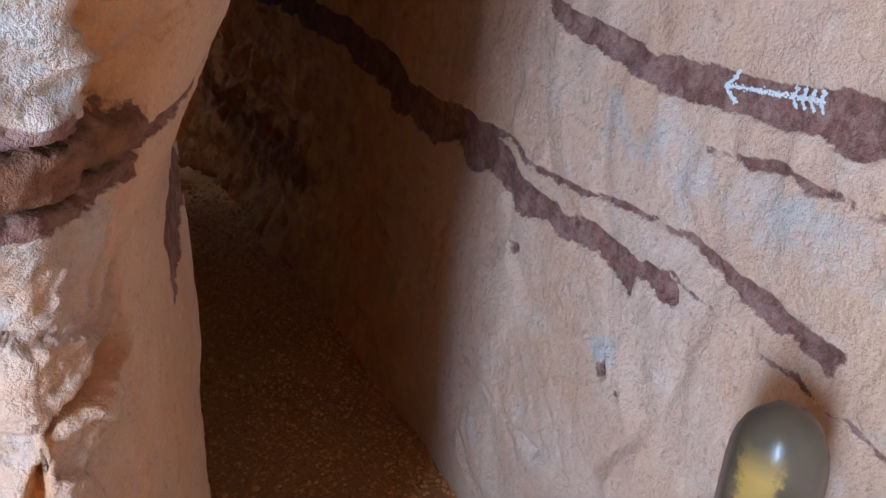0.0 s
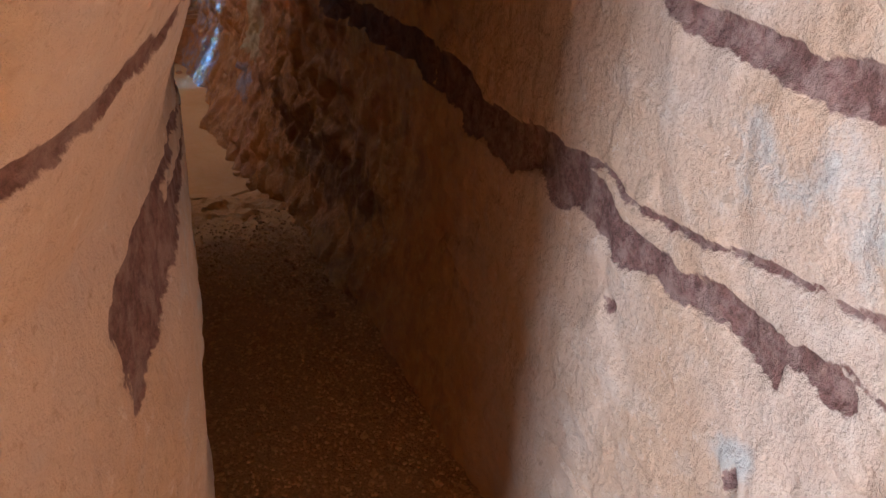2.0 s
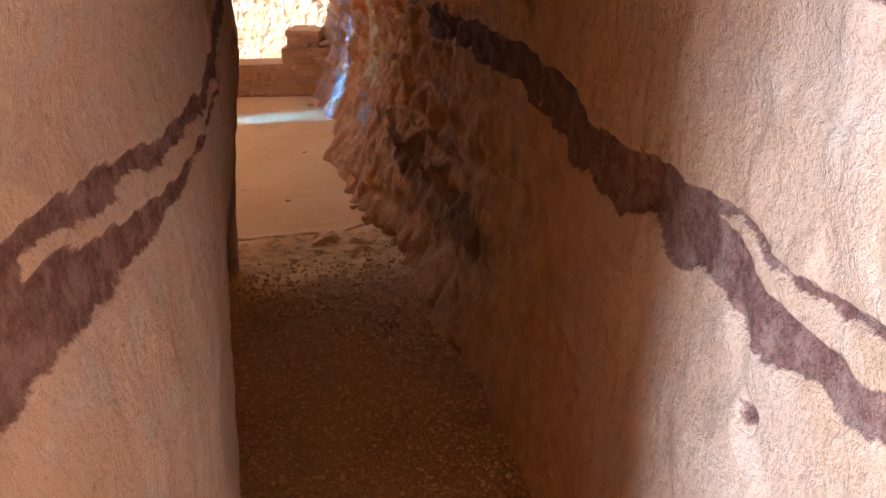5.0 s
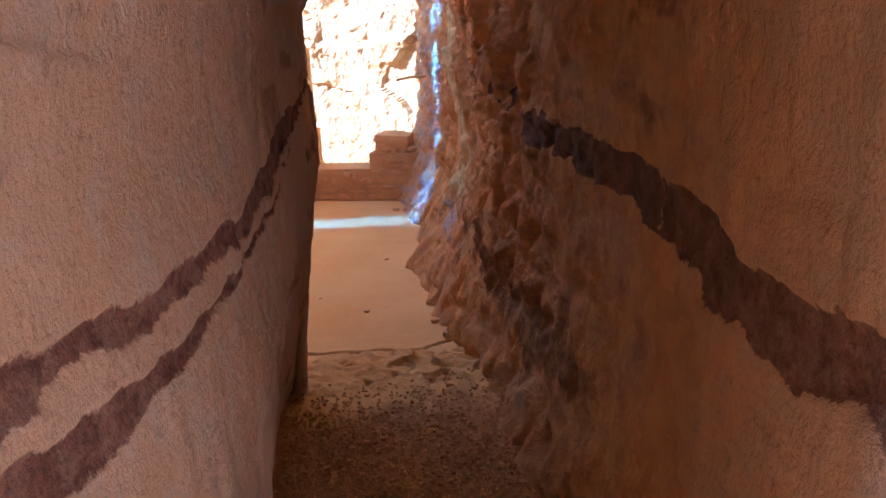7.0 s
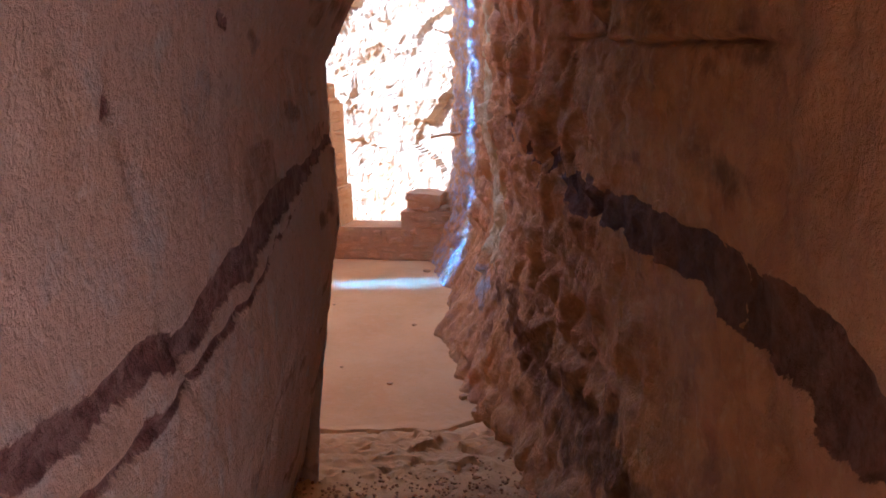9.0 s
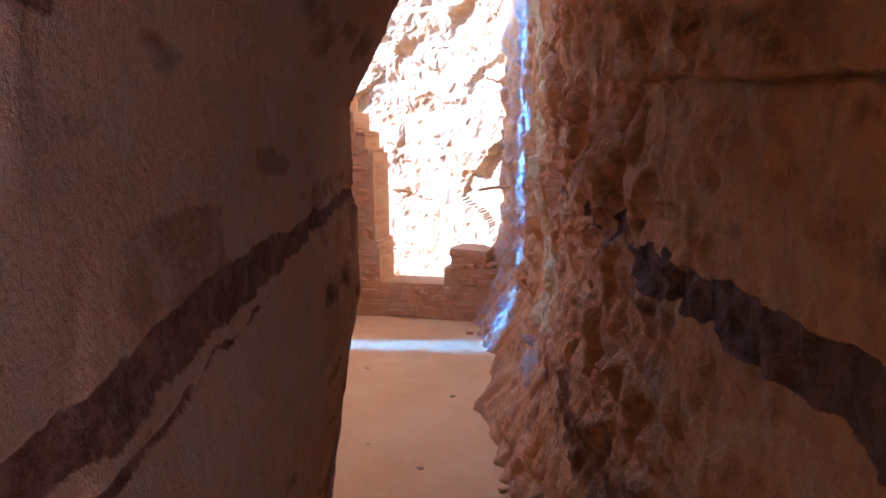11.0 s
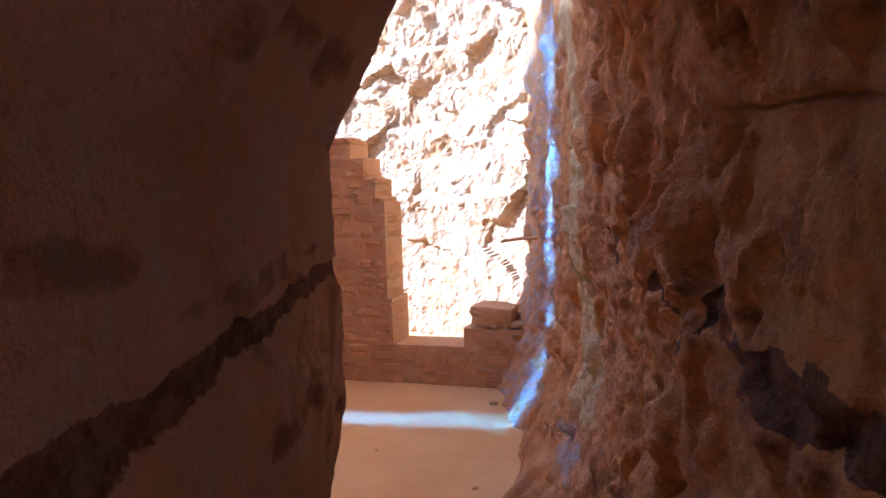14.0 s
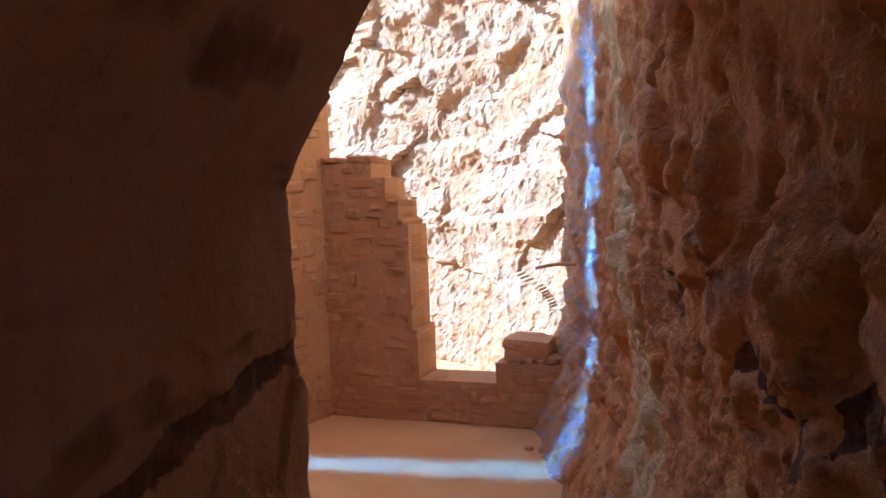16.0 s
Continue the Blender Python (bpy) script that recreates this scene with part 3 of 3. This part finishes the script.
def build_ground():
    u = np.concatenate([-np.geomspace(600, 1.2, 24), steps((-1.0, 1.2, 0.1), (1.2, 3.3, 0.02), (3.3, 4.1, 0.005), (4.1, 7.3, 0.03)), np.geomspace(8, 600, 20)])
    n = np.concatenate([-np.geomspace(600, 2.2, 20), steps((-2.0, 0.1, 0.06), (0.1, 1.25, 0.010)), np.geomspace(1.5, 600, 20)])
    U, Nn = np.meshgrid(u, n)
    P = place(U, Nn, ground_height(U, Nn))
    near = bump01(U, -1, 7.2, 0.3) * bump01(Nn, -2, 1.3, 0.2)
    ledge = bump01(U, 3.32, 3.78, 0.12)
    lump, gap = facets(P, (0.08, 0.08, 0.3), 51)
    P[..., 2] += near * (0.006 * fbm(P, 0.35, 3, 52) + 0.0015 * fbm(P, 0.03, 2, 53)) + ledge * near * (0.020 * lump + 0.016 * fbm(P, 0.05, 4, 54))
    c = np.abs(U - crack_line(Nn) - 0.008 * fbm(P, 0.05, 2, 55))
    P[..., 2] -= 0.11 * np.clip(2.2 - c / 0.011, 0, 1) * bump01(Nn, -1, 0.97, 0.05)
    gravel = bump01(U + 0.12 * fbm(P, 0.12, 3, 56), 0.2, 3.15, 0.25)
    ob = sheet("ground", P[::-1], SAND, gravel=gravel)
    return tagged(ob, "orange sand floor, gravelly in the passage, cracked ledge", "ground", kind="structure")


ground = build_ground()


# ---- the far cliff outside ----
def build_cliff():
    line = [(-12, 9.5), (-7.5, 8.3), (-5.2, 7.7), (-4.2, 7.45), (-3.4, 7.15), (-2.7, 6.85), (-2.2, 6.75), (-1.2, 7.4)]
    q = smooth_line(line, 0.016, 0.25)
    q = q[(np.arange(len(q)) % 5 == 0) | (q[:, 0] > -5.9)]
    # the unseen top is added to bounce sun and cut off sky
    z = steps((-0.2, 3.3, 0.017), (3.3, 8.0, 0.15))
    tang = np.gradient(q, axis=0)
    tang /= np.linalg.norm(tang, axis=1, keepdims=True)
    out2 = np.stack([tang[:, 1], -tang[:, 0]], -1)
    Z = np.broadcast_to(z[:, None], (len(z), len(q)))
    lean = -0.10 * np.minimum(Z, 3.0)
    P = np.stack([q[:, 0] + out2[:, 0] * lean, q[:, 1] + out2[:, 1] * lean, Z], -1)
    W = P + 0.05 * np.stack([fbm(P, 0.35, 4, 91), fbm(P, 0.35, 4, 92), fbm(P, 0.35, 4, 93)], -1)
    l1, g1 = facets(W, (0.50, 0.50, 0.36), 61)
    l2, g2 = facets(W, (0.20, 0.20, 0.17), 62)
    l3, _ = facets(W, (0.085, 0.085, 0.07), 65)
    l4, _ = facets(W, (1.2, 1.2, 0.7), 67)
    high = np.clip((Z - 0.95) / 0.25, 0, 1)                      # below, a flatter face with upright furrows
    l1, l2 = l1 * np.clip(0.3 + g1 * 4, 0, 1), l2 * np.clip(0.3 + g2 * 4, 0, 1)
    tier = (Z + 0.05 * fbm(P, 0.8, 3, 68)) / 0.62
    tier = tier - np.floor(tier)
    ledge = np.clip(tier / 0.9, 0, 1) - np.clip((tier - 0.9) / 0.1, 0, 1)
    d = (0.05 + 0.09 * high) * l4 + (0.02 + 0.06 * high) * l1 + (0.008 + 0.012 * high) * l2 + 0.05 * high * ledge
    d = d + 0.007 * l3 + 0.010 * ridged(W, (0.09, 0.09, 0.34), 4, 63) + 0.010 * fbm(P, 0.12, 4, 65) + 0.003 * fbm(P, 0.03, 3, 64)
    P = P + d[..., None] * np.stack([out2[:, 0], out2[:, 1], 0 * out2[:, 0]], -1)[None]
    ob = sheet("backdrop_cliff", P, CLIFF, back=(0.8, 2.5, 0))
    ob.data.polygons.foreach_set("use_smooth", [False] * len(ob.data.polygons))
    return tagged(ob, "rugged pale sandstone cliff in full sun behind the ruin", "cliff", kind="structure")


cliff = build_cliff()


# ---- ruined masonry ----
def stone_mesh(name, w, d, h, material, seed, rnd=0.22):
    """A roughly squared stone: a box with chamfered, uneven edges. Origin at its middle."""
    rng = random.Random(seed)
    bm = bmesh.new()
    bmesh.ops.create_cube(bm, size=1.0)
    bmesh.ops.bevel(bm, geom=list(bm.edges), offset=rnd * 0.5, segments=1, affect="EDGES")
    for v in bm.verts:
        v.co.x = v.co.x * w + rng.uniform(-1, 1) * 0.06 * h
        v.co.y = v.co.y * d + rng.uniform(-1, 1) * 0.05 * h
        v.co.z = v.co.z * h + rng.uniform(-1, 1) * 0.10 * h
    me = bpy.data.meshes.new(name)
    bm.to_mesh(me)
    bm.free()
    me.materials.append(material)
    return me


FAR0, FARD = np.array((-4.135, 5.886)), np.array((0.963, 0.271))
FARN = np.array((0.271, -0.963))                   # to the room


def far_top(a):
    """Height of the broken wall along its length, with the gap."""
    for end, top in ((0.33, 1.60), (0.42, 1.50), (0.50, 1.33), (0.565, 1.21), (0.595, 0.57), (1.07, 0.262)):
        if a < end:
            return top
    return 0.385


def solid(name, boxes, m, material):
    """Boxes (x0, x1, y0, y1, z0, z1) joined into one mesh, with the pose m."""
    bm = bmesh.new()
    for x0, x1, y0, y1, z0, z1 in boxes:
        bmesh.ops.create_cube(bm, size=1.0, matrix=Matrix.LocRotScale(((x0 + x1) / 2, (y0 + y1) / 2, (z0 + z1) / 2), None, (x1 - x0, y1 - y0, z1 - z0)))
    me = bpy.data.meshes.new(name)
    bm.to_mesh(me)
    bm.free()
    me.materials.append(material)
    ob = new(name, me)
    ob.matrix_world = m
    return ob


far_pose = Matrix(((FARD[0], -FARN[0], 0, FAR0[0]), (FARD[1], -FARN[1], 0, FAR0[1]), (0, 0, 1, 0), (0, 0, 0, 1)))
far_wall = solid("wall_far", [(-0.3, 0.33, 0.004, 0.30, -0.1, 1.58), (0.33, 0.42, 0.004, 0.30, -0.1, 1.48), (0.42, 0.50, 0.004, 0.30, -0.1, 1.31), (0.50, 0.56, 0.004, 0.30, -0.1, 1.19),
                              (0.56, 0.59, 0.004, 0.30, -0.1, 0.555), (0.59, 1.075, 0.004, 0.30, -0.1, 0.255), (1.075, 1.5, 0.004, 0.30, -0.1, 0.375)], far_pose, MORTAR)
tagged(far_wall, "broken stepped ruin wall of red stone in mud mortar", "stone wall", kind="structure")
room_left = solid("wall_room_left", [(-4.55, -4.145, 5.22, 5.97, -0.1, 2.7)], Matrix.Identity(4), PLASTER)
tagged(room_left, "tall masonry side wall plastered with pale orange earth", "stone wall", kind="structure")
def light_block(name, s0, s1, w0, w1, top, label):
    """An unseen rock mass added to shape the sunlight, its sides along the sun's way: s towards the sun, w across it.
    """
    bm = bmesh.new()
    bmesh.ops.create_cube(bm, size=1.0, matrix=Matrix.LocRotScale(((s0 + s1) / 2, (w0 + w1) / 2, top / 2 - 0.1), None, (s1 - s0, w1 - w0, top + 0.2)))
    bmesh.ops.subdivide_edges(bm, edges=list(bm.edges), cuts=14, use_grid_fill=True)
    co = np.array([v.co for v in bm.verts])
    co[:, 2] += 0.25 * fbm(co, 0.8, 3, 71) * np.clip((co[:, 2] - top * 0.6) / top, 0, 1)
    wide = np.abs(co[:, 1] - (w0 + w1) / 2) > 0.49 * (w1 - w0)
    co[:, 0] += 0.12 * fbm(co, 0.6, 3, 72)
    co[:, 1] += np.where(wide, 0.03 * fbm(co, 0.5, 2, 73), 0)
    x = SUN_FROM.x * co[:, 0] + SUN_FROM.y * co[:, 1]
    y = SUN_FROM.y * co[:, 0] - SUN_FROM.x * co[:, 1]
    for v, c in zip(bm.verts, np.stack([x, y, co[:, 2]], -1)):
        v.co = c
    bmesh.ops.recalc_face_normals(bm, faces=bm.faces)
    me = bpy.data.meshes.new(name)
    bm.to_mesh(me)
    bm.free()
    me.materials.append(CLIFF)
    return tagged(new(name, me), label, "rock", kind="structure")


# unseen blocks placed to shade the room and frame the slot
light_block("backdrop_rock_near", 4.2, 6.0, 1.0, 6.15, 4.7, "unseen tall block added to keep sun off the room")
light_block("backdrop_rock_middle", 4.2, 6.0, 6.285, 7.15, 4.7, "unseen tall block added to shade the room beside the slot")
light_block("backdrop_rock_slot_end", 5.9, 6.9, 5.9, 6.6, 8.5, "unseen tall block added to stop sun in the slot")
light_block("backdrop_rock_far", 4.2, 6.0, 7.15, 8.75, 1.7, "unseen low block added outside the ruined room")
light_block("backdrop_rock_low", 4.2, 6.0, 8.75, 11.5, 1.1, "unseen low block added outside the ruined room")


# ---- unseen rock walls and roof added to keep sky off the start, open on one side ----
def build_sky_block():
    def un(u, n):
        return D2[0] * u + N2[0] * n, D2[1] * u + N2[1] * n
    for name, pts in (("wall_recess_back", [un(-2.4, 1.3), un(-2.8, 0.6), un(-2.7, -0.6), un(-1.7, -1.45), un(-1.9, -2.6)]), ("wall_recess_side", [un(0.1, -3.2), un(0.15, -1.75), un(0.6, -1.2), un(1.1, -1.1)])):
        q = smooth_line(pts, 0.04, 0.2)
        z = steps((-0.1, 3.0, 0.05))
        Z = np.broadcast_to(z[:, None], (len(z), len(q)))
        P = np.stack([np.broadcast_to(q[:, 0], Z.shape), np.broadcast_to(q[:, 1], Z.shape), Z], -1).copy()
        lump, _ = facets(P, (0.3, 0.3, 0.35), 81)
        P[..., :2] += 0.06 * lump[..., None] * np.array((0.5, 0.8))
        tagged(sheet(name, P, CLIFF, back=(-0.5, -0.6, 0)), "unseen broken sandstone wall added to block sky before the passage", "rock wall", kind="structure")
    U, Nn = np.meshgrid(steps((-3.2, 0.75, 0.06)), steps((-3.4, 1.5, 0.06)))
    P = place(U, Nn, 2.25 - 0.4 * np.clip((U + 0.2) / 0.9, 0, 1))
    lump, _ = facets(P, (0.4, 0.4, 0.3), 83)
    P[..., 2] += 0.05 * lump
    tagged(sheet("ceiling_recess", P, CLIFF, back=(0, 0, 1.5)), "unseen sandstone roof added to block sky before the passage", "rock roof", kind="structure")


build_sky_block()


# ---- stones of the two built walls ----
def unit_stones(name, material, count, seed):
    return [stone_mesh(name, 1, 1, 1, material, seed + i, 0.34 + 0.22 * (i % 3) / 2) for i in range(count)]


def lay(parent, meshes, x0, x1, top, rows, lengths, seed, deep=0.295, proud=0.0):
    """Courses of stone on a wall's face (its local x along, y inwards, z up) up to top(x)."""
    rng = random.Random(seed)
    z = 0.0
    highest = max(top(x0 + (x1 - x0) * i / 40) for i in range(41))
    while z < highest - 0.02:
        h = rng.uniform(*rows)
        x, sway = x0 - rng.uniform(0, 0.08), rng.uniform(0, 6)
        while x < x1:
            w = min(rng.uniform(*lengths) * (0.8 + 4 * h), x1 - x + 0.02)
            if w < 0.025:
                break
            while w > 0.04 and top(x + w - 0.004) < z + 0.5 * h < top(x + 0.01):
                w -= 0.008
            mid = x + w / 2
            room_up = top(mid) - z
            if room_up > 0.015:
                hh = min(h, max(room_up + 0.01, 0.03))
                edge = room_up < h + 0.03 or top(x + w + 0.03) < z + h * 0.6 or top(x - 0.03) < z + h * 0.6
                d = deep if edge else 0.07
                sink = rng.uniform(-0.012, 0.004) + proud
                ob = new("stone", rng.choice(meshes))
                ob.parent = parent
                ob.matrix_basis = Matrix.LocRotScale((mid, d / 2 + sink, z + hh / 2 + 0.012 * math.sin(sway + mid * 7) * min(1, z * 8) + rng.uniform(-0.006, 0.006)), Euler((rng.uniform(-0.05, 0.05), rng.uniform(-0.07, 0.07), rng.uniform(-0.05, 0.05))),
                                                     (w * rng.uniform(0.88, 1.06), d, hh * rng.uniform(0.82, 1.08)))
            x += w
        z += h


lay(far_wall, unit_stones("stone", MASON, 12, 100), 0.0, 1.45, far_top, (0.03, 0.08), (0.04, 0.21), 5)

side_pose = Matrix(((0, -1, 0, -4.14), (1, 0, 0, 5.22), (0, 0, 1, 0), (0, 0, 0, 1)))
room_left.data.transform(side_pose.inverted())
room_left.matrix_world = side_pose
lay(room_left, unit_stones("stone", PLASTER, 10, 300), 0.0, 0.68, lambda x: 2.35, (0.05, 0.10), (0.09, 0.2), 6, deep=0.07, proud=0.004)


# ---- loose things ----
def boulder(name, w, d, h, material, seed):
    """A broken block: a subdivided box pushed to rough facets, resting on z = 0."""
    bm = bmesh.new()
    bmesh.ops.create_cube(bm, size=1.0)
    bmesh.ops.subdivide_edges(bm, edges=list(bm.edges), cuts=5, use_grid_fill=True)
    co = np.array([v.co for v in bm.verts])
    r = np.linalg.norm(co, axis=1, keepdims=True)
    co = co * (1 - 0.22 * (r - 0.5))
    lump, _ = facets(co, 0.5, seed)
    co = co * (1 + 0.10 * lump[:, None]) * (w, d, h)
    co[:, 2] -= co[:, 2].min()
    for v, c in zip(bm.verts, co):
        v.co = c
    me = bpy.data.meshes.new(name)
    bm.to_mesh(me)
    bm.free()
    me.materials.append(material)
    return new(name, me)


def far_point(along, inward, z):
    p = FAR0 + FARD * along - FARN * inward
    return (p[0], p[1], z)


cap = boulder("loose_stone", 0.27, 0.24, 0.125, MASON, 3)
cap.matrix_world = Matrix.Translation(far_point(1.245, 0.15, 0.382)) @ pose(0, 0, 0, 2, 4, 16)
tagged(cap, "large reddish sandstone block lying on the wall stub", "stone")


def build_peg():
    bm = bmesh.new()
    rings = []
    for i in range(9):
        a = i / 8
        ring = []
        for k in range(10):
            w = 2 * math.pi * k / 10
            r = 0.017 * (1 - 0.35 * a) * (1 + 0.12 * math.sin(3 * w + 5 * a))
            ring.append(bm.verts.new((a * 0.30, r * math.cos(w), r * 0.8 * math.sin(w) + 0.012 * math.sin(a * 3))))
        rings.append(ring)
    for a, b in zip(rings, rings[1:]):
        for k in range(10):
            bm.faces.new((a[k], b[k], b[(k + 1) % 10], a[(k + 1) % 10]))
    bm.faces.new(rings[-1])
    bm.faces.new(rings[0][::-1])
    bmesh.ops.recalc_face_normals(bm, faces=bm.faces)
    me = bpy.data.meshes.new("wooden_peg")
    bm.to_mesh(me)
    bm.free()
    me.materials.append(MASON)
    ob = new("wooden_peg", me)
    ob.matrix_world = Matrix.Translation((-2.58, 6.36, 0.945)) @ pose(0, 0, 0, 0, 4, 197)
    return tagged(ob, "short weathered brown peg set in the rock", "peg")


build_peg()


def polished_material():
    m, t, b = nodes_of("polished_agate", 0.3, 0.3)
    geo = t.nodes.new("ShaderNodeTexCoord").outputs["Object"]
    big, mid = noise_tex(t, 9, 3, 0.5, geo), noise_tex(t, 70, 5, 0.7, geo)
    col = blend(t, remap(t, big, 0.4, 0.6), (0.055, 0.046, 0.028), (0.10, 0.08, 0.055))
    sep = t.nodes.new("ShaderNodeSeparateXYZ")
    t.links.new(geo, sep.inputs[0])
    vein = sums(t, "ADD", sums(t, "MULTIPLY", sums(t, "ABSOLUTE", sums(t, "ADD", sep.outputs[0], 0.008), 0), -34.0), sums(t, "MULTIPLY", mid, 1.4))
    up = remap(t, sep.outputs[2], 0.965, 0.935)
    front = remap(t, sep.outputs[1], 0.0, -0.02)
    gold = sums(t, "MULTIPLY", sums(t, "MULTIPLY", remap(t, vein, -0.05, 0.25), up), front)
    col = blend(t, gold, col, (0.33, 0.22, 0.06))
    t.links.new(col, b.inputs["Base Color"])
    b.inputs["Coat Weight"].default_value = 0.12
    b.inputs["Coat Roughness"].default_value = 0.05
    relief(t, b, mid, 0.002, 0.3)
    return m


def build_post():
    """A polished stone post with a faceted, domed head and a smaller knob on its side."""
    stone = polished_material()
    root = new("polished_post")
    def turned(name, profile, sides, flat, tall=1.0):
        bm = bmesh.new()
        rings = []
        for r, z in profile:
            ring = []
            for k in range(sides * 2):
                w = 2 * math.pi * k / (sides * 2)
                seg = 2 * math.pi / sides
                off = (w % seg) - seg / 2
                rr = r * (1 + flat * (math.cos(seg / 2) / math.cos(off) - 1))
                ring.append(bm.verts.new((rr * math.cos(w), rr * math.sin(w), z * tall)))
            rings.append(ring)
        n = sides * 2
        for a, b in zip(rings, rings[1:]):
            for k in range(n):
                bm.faces.new((a[k], a[(k + 1) % n], b[(k + 1) % n], b[k]))
        bm.faces.new(rings[-1])
        bm.faces.new(rings[0][::-1])
        me = bpy.data.meshes.new(name)
        bm.to_mesh(me)
        bm.free()
        me.materials.append(stone)
        me.polygons.foreach_set("use_smooth", [True] * len(me.polygons))
        ob = new(name, me)
        ob.parent = root
        return ob
    turned("shaft", [(0.054, 0.0), (0.052, 0.3), (0.048, 0.6), (0.0455, 0.74), (0.0445, 0.785), (0.043, 0.803), (0.040, 0.818), (0.033, 0.833), (0.022, 0.842), (0.009, 0.846)], 6, 0.45, 1.165)
    knob = turned("knob", [(0.012, -0.09), (0.026, -0.08), (0.030, -0.03), (0.029, -0.005), (0.024, 0.010), (0.014, 0.019), (0.004, 0.022)], 8, 0.3)
    knob.matrix_basis = pose(0.018, -0.056, 0.895)
    return root


post = build_post()
post.matrix_world = Matrix.Translation(tuple(place(0.372, 0.862, 0.1))) @ pose(0, 0, 0, 4, -3, -29)
tagged(post, "polished grey-green stone post with a golden streak", "post")


def on_right_wall(u, z, lift=0.0):
    gu, gz, gp = build_right_wall.grid
    p = gp[np.clip(np.searchsorted(gz, z), 0, len(gz) - 1), np.clip(np.searchsorted(gu, u), 0, len(gu) - 1)]
    return place(u, float(p[:2] @ N2) - lift, z)


def build_arrow():
    """A chalked arrow: flecks along its strokes."""
    m, t, b = nodes_of("white_chalk", 0.95, 0.1)
    b.inputs["Base Color"].default_value = (0.72, 0.74, 0.76, 1)
    rng = random.Random(8)
    def spot(dx, dy):
        return 0.683 - 0.000795 * dx - 0.000116 * dy, 1.280 + 0.0002216 * dx - 0.000583 * dy
    strokes = [((0, 0), (172, 28), 5.5), ((2, -2), (34, -28), 3.5), ((0, 2), (20, 34), 3.5)]
    for k in range(4):
        bx, by = 122 + 15 * k, 20 + 2.4 * k
        strokes += [((bx, by), (bx + 12, by - 18), 2.2), ((bx, by), (bx + 9, by + 20), 2.2)]
    verts, faces = [], []
    for (x0, y0), (x1, y1), wide in strokes:
        for _ in range(int(math.hypot(x1 - x0, y1 - y0) * 2.2) + 8):
            a = rng.random()
            u, z = spot(x0 + (x1 - x0) * a + rng.gauss(0, wide * 0.45), y0 + (y1 - y0) * a + rng.gauss(0, wide * 0.45))
            s, w = rng.uniform(0.0006, 0.0016), rng.uniform(0, 3.14)
            k = len(verts)
            for q in range(5):
                ang = w + q * 1.2566
                verts.append(on_right_wall(u, z, 0.003) + np.array((D2[0] * s * math.cos(ang), D2[1] * s * math.cos(ang), s * math.sin(ang))))
            faces.append((k, k + 1, k + 2, k + 3, k + 4))
    ob = new("chalk_arrow", mesh_of("chalk_arrow", verts, faces, m, False))
    return tagged(ob, "white chalk arrow with feathered tail on the rock", "drawing")


build_arrow()


def build_gravel():
    rng = np.random.default_rng(4)
    g = (1 + 5 ** 0.5) / 2
    ico = np.array([(-1, g, 0), (1, g, 0), (-1, -g, 0), (1, -g, 0), (0, -1, g), (0, 1, g), (0, -1, -g), (0, 1, -g), (g, 0, -1), (g, 0, 1), (-g, 0, -1), (-g, 0, 1)]) / 1.9
    tri = np.array([(0, 11, 5), (0, 5, 1), (0, 1, 7), (0, 7, 10), (0, 10, 11), (1, 5, 9), (5, 11, 4), (11, 10, 2), (10, 7, 6), (7, 1, 8), (3, 9, 4), (3, 4, 2), (3, 2, 6), (3, 6, 8), (3, 8, 9), (4, 9, 5), (2, 4, 11), (6, 2, 10), (8, 6, 7), (9, 8, 1)])
    count = 12000
    u = rng.uniform(1.0, 3.7, count)
    n = rng.uniform(0.26, 1.06, count)
    thin = rng.uniform(0, 1, count) < np.clip((3.45 - u) / 0.5, 0, 1)
    u, n = u[thin], n[thin]
    size = rng.uniform(0.0028, 0.0072, len(u)) * (1 + 0.8 * (rng.uniform(0, 1, len(u)) > 0.96))
    mid = place(u, n, ground_height(u, n) + 0.002)
    V = (mid[:, None, :] + ico[None] * size[:, None, None] * rng.uniform(0.65, 1.25, (len(u), 12, 3)) * np.array((1, 1, 0.75))).reshape(-1, 3)
    F = (tri[None] + 12 * np.arange(len(u))[:, None, None]).reshape(-1, 3).tolist()
    m, t, b = nodes_of("gravel", 0.95, 0.1)
    rnd = t.nodes.new("ShaderNodeNewGeometry").outputs["Random Per Island"]
    t.links.new(blend(t, rnd, (0.42, 0.19, 0.07), (0.68, 0.36, 0.145)), b.inputs["Base Color"])
    ob = new("gravel", mesh_of("gravel", V, F, m, False))
    return tagged(ob, "fine red-brown gravel strewn on the passage floor", "gravel", kind="stuff")


build_gravel()


# ---- a few loose pebbles on the sand ----
for k, (pu, pn, size) in enumerate(((4.35, 0.55, 0.016), (4.6, 0.32, 0.011), (5.2, 0.68, 0.018), (5.7, 0.2, 0.014), (6.45, 0.80, 0.030), (4.15, 0.86, 0.022), (3.98, 0.90, 0.030), (4.75, 0.88, 0.026))):
    peb = boulder("pebble", size * 1.4, size * 1.1, size * 0.8, MASON, 40 + k)
    peb.matrix_world = Matrix.Translation(tuple(place(pu, pn, ground_height(pu, pn) - 0.004))) @ pose(0, 0, 0, 0, 0, 47 * k)
    tagged(peb, "small reddish pebble lying on the orange sand", "pebble", "pebbles on the sand floor")
